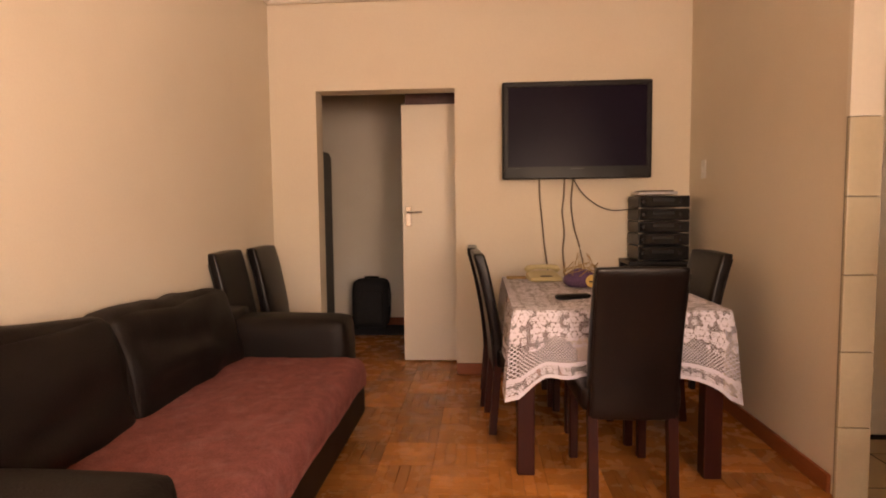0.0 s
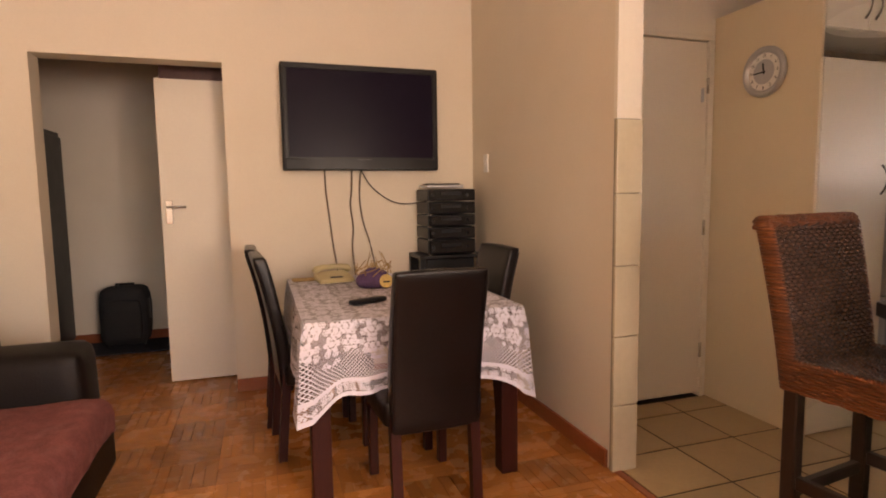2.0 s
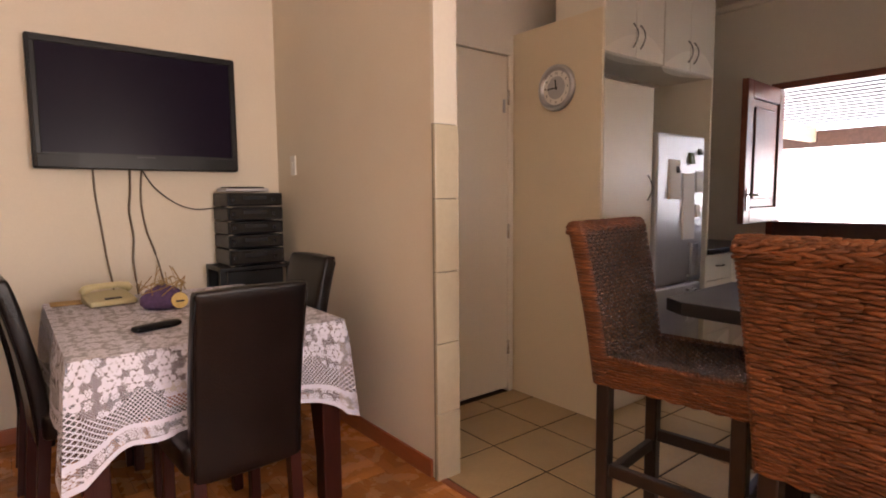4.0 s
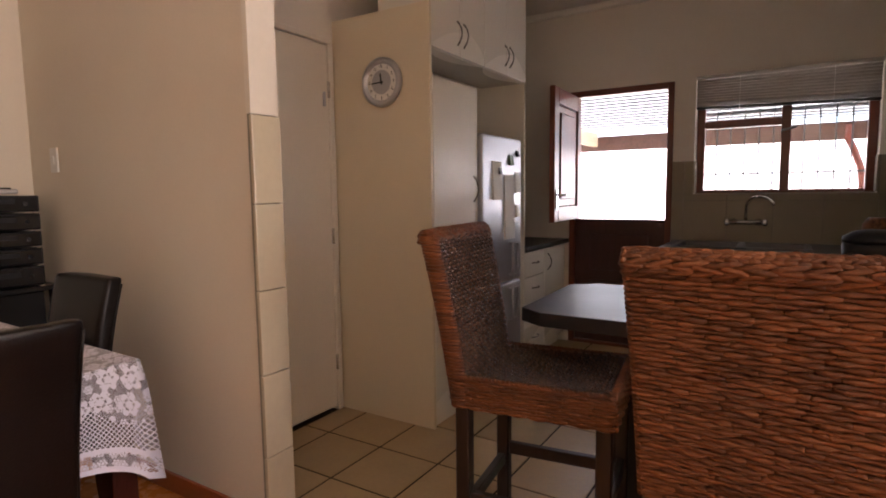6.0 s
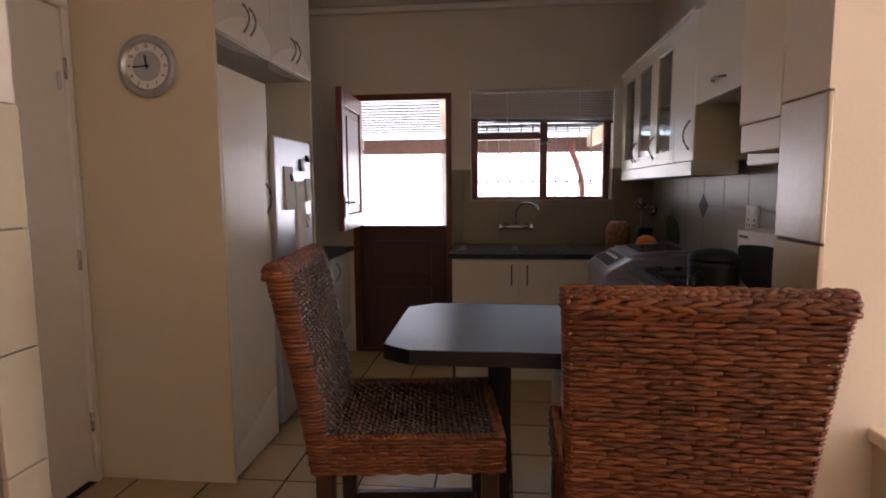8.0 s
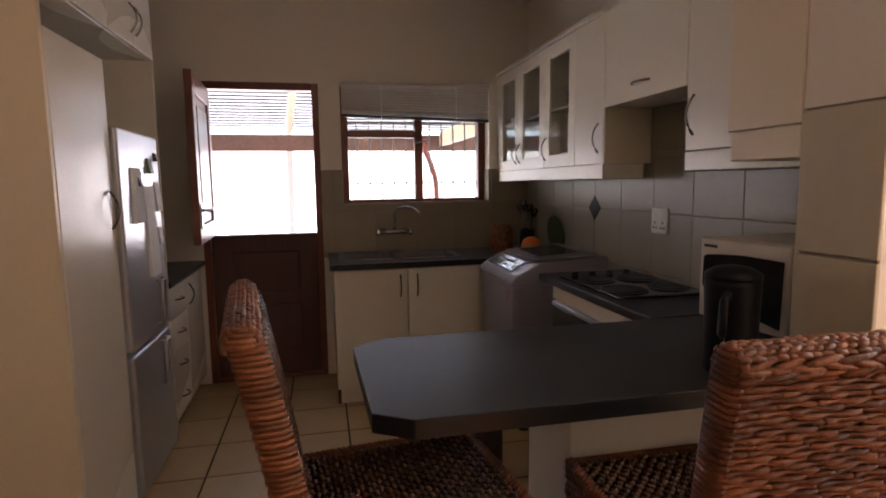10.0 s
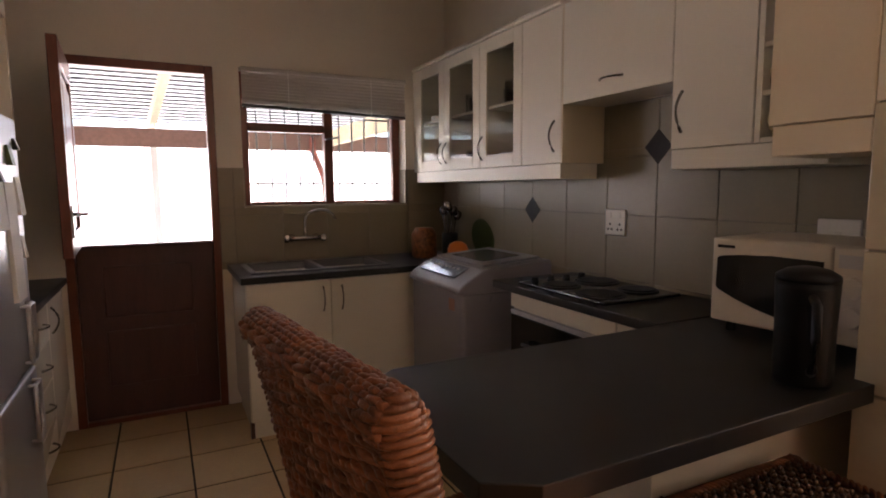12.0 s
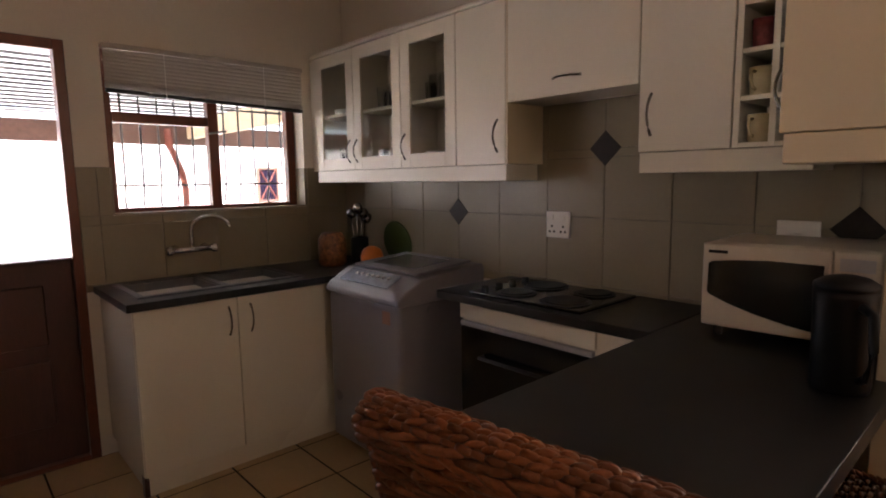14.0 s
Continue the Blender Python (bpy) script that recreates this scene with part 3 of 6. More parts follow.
part("lever", bm, CHROME, up, "chrome lever", True)

# kitchen window with blind and burglar bars
win = thing("window_1", "dark brown wooden kitchen window with white daylight outside", "window", (EX + 0.12, 3.59, 1.255), fixed=True, kind="structure")
FX0, FX1 = EX + 0.11, EX + 0.17
for a in ((3.04, 3.095, 1.255, 2.11), (4.085, 4.14, 1.255, 2.11), (3.53, 3.59, 1.255, 2.11)):
    part("window_frame", B(FX0, FX1, a[0], a[1], a[2], a[3], b=0.005), DOORWOOD, win)
for a in ((3.095, 3.53, 1.255, 1.285), (3.59, 4.085, 1.255, 1.285), (3.095, 3.53, 2.06, 2.11), (3.59, 4.085, 2.06, 2.11), (3.59, 4.085, 1.74, 1.795)):
    part("window_rail", B(FX0, FX1, a[0], a[1], a[2], a[3], b=0.005), DOORWOOD, win)
for y0, y1, z0, z1 in ((3.095, 3.53, 1.285, 2.06), (3.59, 4.085, 1.285, 1.74), (3.59, 4.085, 1.795, 2.06)):
    pane = part("pane", B(FX0 + 0.028, FX0 + 0.032, y0, y1, z0, z1), CLEAR, win)
    pane.visible_shadow = False
bm = bmesh.new()
sweep(bm, [(FX0 - 0.01, 3.585, 1.70), (FX0 - 0.03, 3.585, 1.70), (FX0 - 0.035, 3.50, 1.715)], 0.007, 8)
part("latch", bm, IRON, win, "dark casement stay", True)

bars = thing("burglar_bars", "painted steel burglar bars outside the window", "burglar bars", (EX + 0.24, 3.59, 1.27), fixed=True)
for i in range(12):
    y = 3.075 + i * 0.094
    bm = bmesh.new()
    sweep(bm, [(EX + 0.24, y, 2.10), (EX + 0.24, y, 1.45), (EX + 0.255, y, 1.36), (EX + 0.275, y, 1.31), (EX + 0.245, y, 1.27)], 0.006, 6)
    part("bar", bm, IRON, bars, smooth=True)
for z in (1.405, 1.86):
    bm = bmesh.new()
    box(bm, EX + 0.232, EX + 0.248, 3.04, 4.14, z - 0.006, z + 0.006)
    part("cross_bar", bm, IRON, bars)

blind = thing("venetian_blind", "grey aluminium venetian blind drawn half up", "blind", (EX - 0.03, 3.585, 1.86), fixed=True)
part("head_rail", B(EX - 0.035, EX - 0.002, 3.045, 4.135, 2.085, 2.112, b=0.003), BLIND, blind)
for i in range(9):
    z = 1.900 + i * 0.0216
    bm = bmesh.new()
    ys = (3.05, 4.13)
    prof = [(EX - 0.006, z - 0.0122), (EX - 0.0150, z - 0.0095), (EX - 0.0240, z - 0.003), (EX - 0.0270, z + 0.0045), (EX - 0.0255, z + 0.0110)]
    droop = lambda y: (1 - i / 8) * 0.028 * (y - 3.05) / 1.08
    rows = [[bm.verts.new((x, y, zz + droop(y))) for x, zz in prof] for y in ys]
    lows = [[bm.verts.new((x + 0.0012, y, zz + droop(y) - 0.0004)) for x, zz in prof] for y in ys]
    for k in range(4):
        bm.faces.new((rows[0][k], rows[1][k], rows[1][k + 1], rows[0][k + 1]))
        bm.faces.new((lows[0][k], lows[0][k + 1], lows[1][k + 1], lows[1][k]))
    bm.faces.new((rows[0][0], lows[0][0], lows[1][0], rows[1][0]))
    bm.faces.new((rows[0][4], rows[1][4], lows[1][4], lows[0][4]))
    part("slat", bm, BLIND, blind)
bm = B(EX - 0.036, EX - 0.004, 3.05, 4.13, 1.842, 1.862, b=0.004)
for v in bm.verts:
    v.co.z += 0.030 * (v.co.y - 3.05) / 1.08
part("bottom_rail", bm, CHARCOAL, blind)
for i in range(5):
    z = 1.865 + i * 0.0042
    bm = B(EX - 0.034, EX - 0.006, 3.05, 4.13, z, z + 0.0022)
    for v in bm.verts:
        v.co.z += 0.030 * (v.co.y - 3.05) / 1.08
    part("slat", bm, BLIND, blind)
for y in (3.3, 3.85):
    bm = bmesh.new()
    sweep(bm, [(EX - 0.037, y, 2.09), (EX - 0.037, y, 1.86)], 0.0018, 6)
    part("cord", bm, PAPER, blind)

# living room windows assumed behind the walk, never in view
lw = thing("window_2", "assumed wide living room window with white frame, out of view", "window", (1.55, -0.5, 0.92), fixed=True, kind="structure")
for a in ((0.9, 0.96, 0.92, 2.3), (2.89, 2.95, 0.92, 2.3), (1.9, 1.96, 0.92, 2.3)):
    part("window_frame", B(a[0], a[1], -0.54, -0.48, a[2], a[3], b=0.004), WHITE_PAINT, lw)
for a in ((0.96, 1.9, 0.92, 0.97), (1.96, 2.89, 0.92, 0.97), (0.96, 1.9, 2.25, 2.3), (1.96, 2.89, 2.25, 2.3)):
    part("window_rail", B(a[0], a[1], -0.54, -0.48, a[2], a[3], b=0.004), WHITE_PAINT, lw)

sw2 = thing("window_3", "assumed side window of the living room with white frame, out of view", "window", (3.12, 1.25, 0.95), fixed=True, kind="structure")
for a in ((0.5, 0.56, 0.95, 2.25), (1.94, 2.0, 0.95, 2.25), (1.22, 1.28, 0.95, 2.25)):
    part("window_frame", B(3.10, 3.16, a[0], a[1], a[2], a[3], b=0.004), WHITE_PAINT, sw2)

# ------------------------------------------------------------------ outside
ground = B(EX + 0.2, 90, -60, 70, -0.3, -0.1)
structure("ground", ground, OUT_FLOOR, "pale concrete yard outside the back door", "ground")
structure("ground_front", B(-60, EX + 0.2, -60, 2.5, -0.4, -0.15), OUT_FLOOR, "pale paving in front of the house", "ground")
structure("wall_yard", B(12.0, 12.2, -6, 16, -0.1, 2.05), OUT_WALL, "sunlit white yard wall", "wall")
ver = thing("veranda_roof", "translucent veranda roof on battens, red-brown beam and pine ties", "pergola", (7.8, 4.0, -0.1), fixed=True)
part("beam", B(9.02, 9.09, 0.2, 8.2, 1.80, 1.99, b=0.006), BEAM_RED, ver)
for y in (1.1, 4.53, 7.4):
    bm = bmesh.new()
    prism(bm, [(EX + 0.22, y - 0.03), (9.3, y - 0.03), (9.3, y + 0.03), (EX + 0.22, y + 0.03)], 0.0, 0.12)
    for v in bm.verts:
        v.co.z += 2.46 - (v.co.x - EX - 0.22) * 0.165
        v.co.y += (v.co.x - EX - 1.6) * 0.085
    part("rafter", bm, PINE, ver)
for i in range(27):
    x = EX + 0.30 + i * 0.112
    z = 2.585 - (x - EX - 0.22) * 0.165
    part("batten", B(x - 0.021, x + 0.021, 0.3, 8.0, z, z + 0.02, b=0.003), SHEET, ver)
for y in (2.80, 5.72):
    part("tie_beam", B(EX + 0.205, 9.018, y - 0.035, y + 0.035, 1.86, 2.03, b=0.005), PINE, ver)
bm = bmesh.new()
prism(bm, [(EX + 0.22, 0.25), (9.35, 0.25), (9.35, 8.05), (EX + 0.22, 8.05)], 0.0, 0.006)
for v in bm.verts:
    v.co.z += 2.608 - (v.co.x - EX - 0.22) * 0.165
part("roof_sheet", bm, POLY, ver, "milky translucent roof sheet")
part("post", B(9.02, 9.08, 4.605, 4.675, -0.1, 1.80, b=0.004), OUT_FLOOR, ver)
bm = bmesh.new()
sweep(bm, [(9.0, 3.02, 1.95), (9.0, 3.02, 1.80), (9.02, 2.97, 1.70), (9.02, 2.90, 1.50), (9.02, 2.88, 1.35), (9.02, 2.88, -0.1)], 0.035, 12)
single("downpipe", bm, RUST, "red-brown painted downpipe at the veranda", "pipe", (9.02, 2.88, -0.1), smooth=True)

yw = thing("yard_window", "small dark window with crossed bars in the yard wall", "window", (11.98, 0.585, 1.08), fixed=True)
for a in ((0.40, 0.44, 1.08, 1.66), (0.74, 0.78, 1.08, 1.66), (0.44, 0.74, 1.08, 1.12), (0.44, 0.74, 1.62, 1.66)):
    part("window_frame", B(11.955, 11.998, *a, b=0.004), BEAM_RED, yw)
part("pane", B(11.975, 11.985, 0.44, 0.74, 1.12, 1.62), SCREEN, yw)
for z0, z1 in ((1.12, 1.62), (1.62, 1.12)):
    part("bar", sweep(bmesh.new(), [(11.96, 0.45, z0), (11.96, 0.73, z1)], 0.008, 6), RUST, yw)

# ------------------------------------------------------------------ living and dining room
# sofa along the west wall: local x is depth from the wall, y its length
sofa = thing("sofa", "black-brown three-seat sofa with loose back cushions", "sofa", (0.05, 4.75, 0.0), fixed=True)
part("base", B(0.06, 0.885, 3.80, 5.86, 0.07, 0.30, b=0.03, seg=3), SOFA_CLOTH, sofa)
for x in (0.12, 0.80):
    for y in (3.88, 5.78):
        part("foot", B(x - 0.03, x + 0.03, y - 0.03, y + 0.03, 0, 0.07, b=0.004), LEG_DARK, sofa)
part("back", soft_block(0.03, 0.24, 3.78, 5.86, 0.2, 0.70, cuts=6, puff=0.015, corner=0.04), SOFA_CLOTH, sofa, smooth=True)


def arm(y0, y1, top):
    b = soft_block(0.05, 0.83, y0, y1, 0.06, top, cuts=9, puff=0.018, corner=0.045, rough=0.006, seed=int(y0 * 10))
    return part("armrest", b, SOFA_CLOTH, sofa, smooth=True)


arm(5.62, 5.88, 0.645)
arm(3.76, 4.04, 0.61)
for y0, y1 in ((4.03, 4.82), (4.82, 5.63)):
    part("seat_cushion", soft_block(0.18, 0.90, y0 + 0.004, y1 - 0.004, 0.27, 0.43, cuts=7, puff=0.008, corner=0.03), SOFA_CLOTH, sofa, smooth=True)


def lean(tilt, x, z):
    m = Matrix.Translation((x, 0, z)) @ Matrix.Rotation(radians(tilt), 4, "Y") @ Matrix.Translation((-x, 0, -z))
    return lambda w: m @ w


def back_cushion(y0, y1, z0, z1, seed, sag):
    ln = lean(-13, 0.26, 0.42)
    def shp(w):
        s = (w.y - y0) / (y1 - y0)
        top = max(0.0, (w.z - z0) / (z1 - z0))
        w = w.copy()
        fold = math.exp(-((w.z - z0 - 0.20 * (z1 - z0) - 0.10 * s) / 0.022) ** 2) + 0.8 * math.exp(-((w.z - z0 - 0.62 * (z1 - z0) + 0.12 * (s - 0.3)) / 0.018) ** 2)
        w.x -= 0.028 * fold * math.sin(math.pi * min(1.0, max(0.0, s))) * (w.x > 0.22)
        w.z += top * sag * (s - 0.5) + 0.008 * math.sin(s * 9 + seed) * top
        w.x += 0.012 * math.sin(w.z * 31 + s * 4 + seed) * (1 - abs(2 * s - 1))
        return ln(w)
    return part("back_cushion", soft_block(0.135, 0.315, y0, y1, z0, z1, cuts=17, puff=0.035, corner=0.05, rough=0.020, seed=seed, shape=shp), SOFA_CLOTH, sofa, smooth=True)


back_cushion(3.84, 4.705, 0.42, 0.868, 3, -0.005)
back_cushion(4.70, 5.62, 0.42, 0.838, 7, -0.035)

# rose throw over the seat, hanging over its front edge
bm = bmesh.new()
NX, NYD = 26, 46
grid = []
for i in range(NX + 1):
    row = []
    for j in range(NYD + 1):
        s = i / NX
        y = 4.00 + j / NYD * 1.64
        run = 0.24 + s * 0.85
        if run < 0.87:
            x, z = run, 0.462
        else:
            a = min(1.0, (run - 0.87) / 0.14)
            x = 0.87 + 0.065 * math.sin(a * math.pi / 2)
            z = 0.462 - 0.085 * (1 - math.cos(a * math.pi / 2)) - max(0.0, run - 1.01) * 0.75
        end = min(1.0, (y - 4.00) / 0.08, (5.64 - y) / 0.08)
        z += 0.010 * noise.noise(Vector((x * 7, y * 5, 0))) + 0.004 * noise.noise(Vector((x * 25, y * 22, 3))) - 0.012 * (1 - end)
        x += 0.012 * noise.noise(Vector((y * 6, 1.0, z * 3))) * (run > 0.87)
        row.append(bm.verts.new((x, y, z)))
    grid.append(row)
for i in range(NX):
    for j in range(NYD):
        bm.faces.new((grid[i][j], grid[i + 1][j], grid[i + 1][j + 1], grid[i][j + 1]))
bmesh.ops.solidify(bm, geom=bm.faces[:], thickness=0.010)
single("sofa_throw", bm, THROW, "dusty rose plush throw spread over the sofa seat", "throw", (0.6, 4.75, 0.43), smooth=True)


def dining_chair(at, rz, label):
    """A high-backed chair covered in leatherette; its front looks along local +y."""
    c = thing("dining_chair", label, "chair", at, rz, "leatherette dining chairs")
    for x in (-0.165, 0.165):
        bm = bmesh.new()
        box(bm, x - 0.02, x + 0.02, 0.36, 0.40, 0, 0.40, b=0.004)
        part("leg", bm, MAHOGANY, c)
        bm = bmesh.new()
        prism(bm, [(x - 0.02, -0.02), (x + 0.02, -0.02), (x + 0.02, 0.02), (x - 0.02, 0.02)], 0.0, 0.42)
        for v in bm.verts:
            v.co.y += -0.035 * (1 - v.co.z / 0.42) + 0.0
        part("leg", bm, MAHOGANY, c)
    part("seat", soft_block(-0.205, 0.205, -0.01, 0.42, 0.37, 0.475, cuts=6, puff=0.012, corner=0.018), LEATHER, c, smooth=True)

    def bend(w):
        t = max(0.0, w.z - 0.34) / 0.64
        return Vector((w.x, w.y - 0.085 * t * t - 0.02 * t, w.z))
    part("backrest", soft_block(-0.182, 0.182, -0.028, 0.030, 0.34, 0.985, cuts=11, puff=0.006, corner=0.012, rough=0.004, seed=int(at[0] * 7), shape=bend), LEATHER, c, smooth=True)
    for s in (-1, 1):
        bm = bmesh.new()
        pts = []
        for k in range(9):
            z = 0.36 + k * 0.075
            t = (z - 0.34) / 0.64
            pts.append((s * 0.181, -0.027 - 0.085 * t * t - 0.02 * t, z))
        sweep(bm, pts, 0.0035, 6)
        part("piping", bm, LEATHER, c, "stitched edge piping", True)
    return c


CHAIR_LABEL = "dark brown leatherette high-backed dining chair"
dining_chair((2.17, 5.12, 0), 2, CHAIR_LABEL + " at the table's end")
dining_chair((1.625, 5.93, 0), -86, CHAIR_LABEL + " with a shiny worn edge")
dining_chair((1.59, 6.36, 0), -90, CHAIR_LABEL + " tucked beside the table")
dining_chair((2.665, 5.83, 0), 93, CHAIR_LABEL + " against the dividing wall")
dining_chair((0.115, 6.02, 0), -90, CHAIR_LABEL + " standing spare behind the sofa")
dining_chair((0.165, 6.46, 0), -90, CHAIR_LABEL + " standing spare in the corner")

# dining table
TX0, TX1, TY0, TY1, TZ = 1.69, 2.630, 5.27, 6.50, 0.765
table = thing("dining_table", "dark mahogany rectangular dining table under a lace cloth", "table", (2.16, 5.9, 0), fixed=True)
part("tabletop", B(TX0, TX1, TY0, TY1, TZ - 0.035, TZ, b=0.006, seg=2), MAHOGANY, table)
for a in ((TX0 + 0.07, TX1 - 0.07, TY0 + 0.04, TY0 + 0.065), (TX0 + 0.07, TX1 - 0.07, TY1 - 0.065, TY1 - 0.04), (TX0 + 0.04, TX0 + 0.065, TY0 + 0.07, TY1 - 0.07), (TX1 - 0.065, TX1 - 0.04, TY0 + 0.07, TY1 - 0.07)):
    part("apron", B(*a, TZ - 0.13, TZ - 0.035), MAHOGANY, table)
for x in (TX0 + 0.055, TX1 - 0.055):
    for y in (TY0 + 0.055, TY1 - 0.055):
        part("leg", B(x - 0.04, x + 0.04, y - 0.04, y + 0.04, 0, TZ - 0.035, b=0.006, seg=2), MAHOGANY, table)

# lace cloth: a top sheet and four hanging sides with folds
cloth = thing("lace_tablecloth", "white floral lace tablecloth hanging over the table", "tablecloth", (2.16, 5.9, TZ), fixed=True)
bm = bmesh.new()
uvt = bm.loops.layers.uv.new("UVMap")
G = 24
vs = [[bm.verts.new((TX0 - 0.004 + (TX1 - TX0 + 0.008) * i / G, TY0 - 0.004 + (TY1 - TY0 + 0.008) * j / G, TZ + 0.005 + 0.0022 * noise.noise(Vector((i * 0.5, j * 0.6, 0))))) for j in range(G + 1)] for i in range(G + 1)]
for i in range(G):
    for j in range(G):
        f = bm.faces.new((vs[i][j], vs[i + 1][j], vs[i + 1][j + 1], vs[i][j + 1]))
        for lp in f.loops:
            lp[uvt].uv = lp.vert.co.xy
part("cloth_top", bm, CLOTH, cloth, "lace top lying on the wood", True)
bm = bmesh.new()
uvl = bm.loops.layers.uv.new("UVMap")
DROP = 0.300
corners = [(TX0 - 0.004, TY0 - 0.004), (TX1 + 0.004, TY0 - 0.004), (TX1 + 0.004, TY1 + 0.004), (TX0 - 0.004, TY1 + 0.004)]
ring, run = [], 0.0
outs = [(0, -1), (1, 0), (0, 1), (-1, 0)]
for s in range(4):
    a, c = Vector((*corners[s], 0)), Vector((*corners[(s + 1) % 4], 0))
    n = 40
    for k in range(n):
        p = a.lerp(c, k / n)
        near = min(k / n, 1 - k / n)
        ring.append((p, outs[s] if k else tuple((Vector((*outs[s], 0)) + Vector((*outs[s - 1], 0))).normalized()[:2]), run + (c - a).length * k / n, near * (c - a).length))
    run += (c - a).length
ring.append((ring[0][0], ring[0][1], run, 0.0))
DV = 12
cols = []
for p, o, u, near in ring:
    col = []
    tip = max(0.0, 1 - near / 0.16)
    for d in range(DV + 1):
        f = d / DV
        drop = (DROP + 0.11 * tip ** 1.6 + 0.006 * math.sin(u * 33)) * f
        flare = 0.010 * min(1.0, 5 * f) + 0.034 * tip * f + f * (0.012 * math.sin(u * 10.0) * (1 - tip) + 0.012)
        z = TZ + 0.006 - drop
        w = Vector((p.x + o[0] * flare, p.y + o[1] * flare, z))
        col.append((bm.verts.new(w), u, DROP * f))
    cols.append(col)
for a, c in zip(cols, cols[1:]):
    for d in range(DV):
        quad = (a[d], c[d], c[d + 1], a[d + 1])
        f = bm.faces.new([q[0] for q in quad])
        for lp, q in zip(f.loops, quad):
            lp[uvl].uv = (q[1], q[2])
part("cloth_skirt", bm, LACE, cloth, "hanging lace with flowers and net", True)

TT = TZ + 0.009
# telephone
ph = thing("telephone", "yellowed cream corded desk telephone", "telephone", (1.935, 6.30, TT), 8)
bm = bmesh.new()
prism(bm, [(-0.10, -0.09), (0.10, -0.09), (0.095, 0.09), (-0.095, 0.09)], 0, 0.045, b=0.012)
for v in bm.verts:
    v.co.z *= 0.6 + (v.co.y + 0.09) * 3.2
part("body", bm, CREAM_PLASTIC, ph)
bm = bmesh.new()
sweep(bm, [(-0.105, 0.03, 0.055), (-0.09, 0.03, 0.072), (-0.05, 0.03, 0.082), (0.05, 0.03, 0.082), (0.09, 0.03, 0.072), (0.105, 0.03, 0.055)], [0.017, 0.021, 0.015, 0.015, 0.021, 0.017], 12)
part("handset", bm, CREAM_PLASTIC, ph, smooth=True)
part("keypad", B(-0.035, 0.04, -0.075, -0.01, 0.02, 0.034, b=0.004), CHARCOAL, ph, "dark keypad")
single("notepad", B(1.71, 1.85, 6.36, 6.46, TT, TT + 0.008, b=0.002), TWIG, "small cream notepad on the tablecloth", "notepad", (1.78, 6.41, TT))
single("remote_control", soft_block(-0.09, 0.09, -0.023, 0.023, 0, 0.022, cuts=4, puff=0.002, corner=0.008), BLACK, "black plastic television remote control", "remote control", (2.0, 5.575, TT), 20, smooth=True, fixed=False)

# gift basket with a purple cloth and dry twigs
gb = thing("potpourri_basket", "twig basket with purple cloth and a yellow tag", "basket", (2.115, 6.03, TT))
bm = lathe(bmesh.new(), [(0.0, 0.0), (0.075, 0.0), (0.095, 0.022), (0.092, 0.05), (0.07, 0.078), (0.03, 0.098), (0.0, 0.10)], 20)
for v in bm.verts:
    v.co += Vector((noise.noise(v.co * 25), noise.noise(v.co * 25 + Vector((5, 0, 0))), 0)) * 0.012
part("cloth_bundle", bm, PURPLE, gb, smooth=True)
rnd = random.Random(4)
for k in range(13):
    a = rnd.uniform(0, 6.28)
    r0, h = rnd.uniform(0.02, 0.09), rnd.uniform(0.10, 0.20)
    bm = bmesh.new()
    sweep(bm, [(r0 * math.cos(a), r0 * math.sin(a), 0.05), (r0 * 1.1 * math.cos(a), r0 * 1.1 * math.sin(a), h * 0.6), (r0 * 0.6 * math.cos(a + 0.5), r0 * 0.6 * math.sin(a + 0.5), h)], 0.0020, 6)
    part("twig", bm, TWIG, gb, smooth=True)
for k in range(7):
    a0 = k * 0.9
    bm = bmesh.new()
    pts = [(0.10 * math.cos(a0 + t * 0.9), 0.10 * math.sin(a0 + t * 0.9), 0.10 + 0.035 * math.sin(t * 2.2 + k)) for t in range(4)]
    sweep(bm, pts, 0.0022, 6)
    part("twig", bm, TWIG, gb, smooth=True)
tagob = part("tag", lathe(bmesh.new(), [(0, 0), (0.034, 0), (0.036, 0.003), (0.034, 0.006), (0, 0.006)], 18, pose(0.045, -0.118, 0.042, 80, 0, 0)), GOLD, gb, "round yellow tag")
part("tag_print", B(0.027, 0.063, -0.1262, -0.1240, 0.036, 0.044), CHARCOAL, tagob)

# television
tv = thing("television", "large black flat-screen television mounted on the wall", "television", (2.215, TVY, 1.43), fixed=True)
part("wall_bracket", B(1.98, 2.45, TVY - 0.03, TVY - 0.001, 1.58, 1.96), CHARCOAL, tv)
part("casing", B(1.70, 2.73, 6.765, 6.83, 1.43, 2.105, b=0.012, seg=3), BLACK, tv)
part("screen", B(1.742, 2.690, 6.759, 6.767, 1.515, 2.064), SCREEN, tv, "dark switched-off screen")
for nm, a in (("bezel", (1.715, 2.715, 6.757, 6.766, 2.065, 2.095)), ("bezel", (1.715, 1.741, 6.757, 6.766, 1.50, 2.065)), ("bezel", (2.691, 2.715, 6.757, 6.766, 1.50, 2.065))):
    part(nm, B(*a, b=0.003), BLACK, tv)
bm = bmesh.new()
prism(bm, [(1.715, 6.766), (1.715, 6.752), (1.90, 6.742), (2.215, 6.738), (2.53, 6.742), (2.715, 6.752), (2.715, 6.766)], 1.435, 1.505, b=0.005)
part("speaker_bar", bm, BLACK, tv)
part("brand_plate", B(2.17, 2.26, 6.7365, 6.7385, 1.495, 1.502), CHARCOAL, tv)


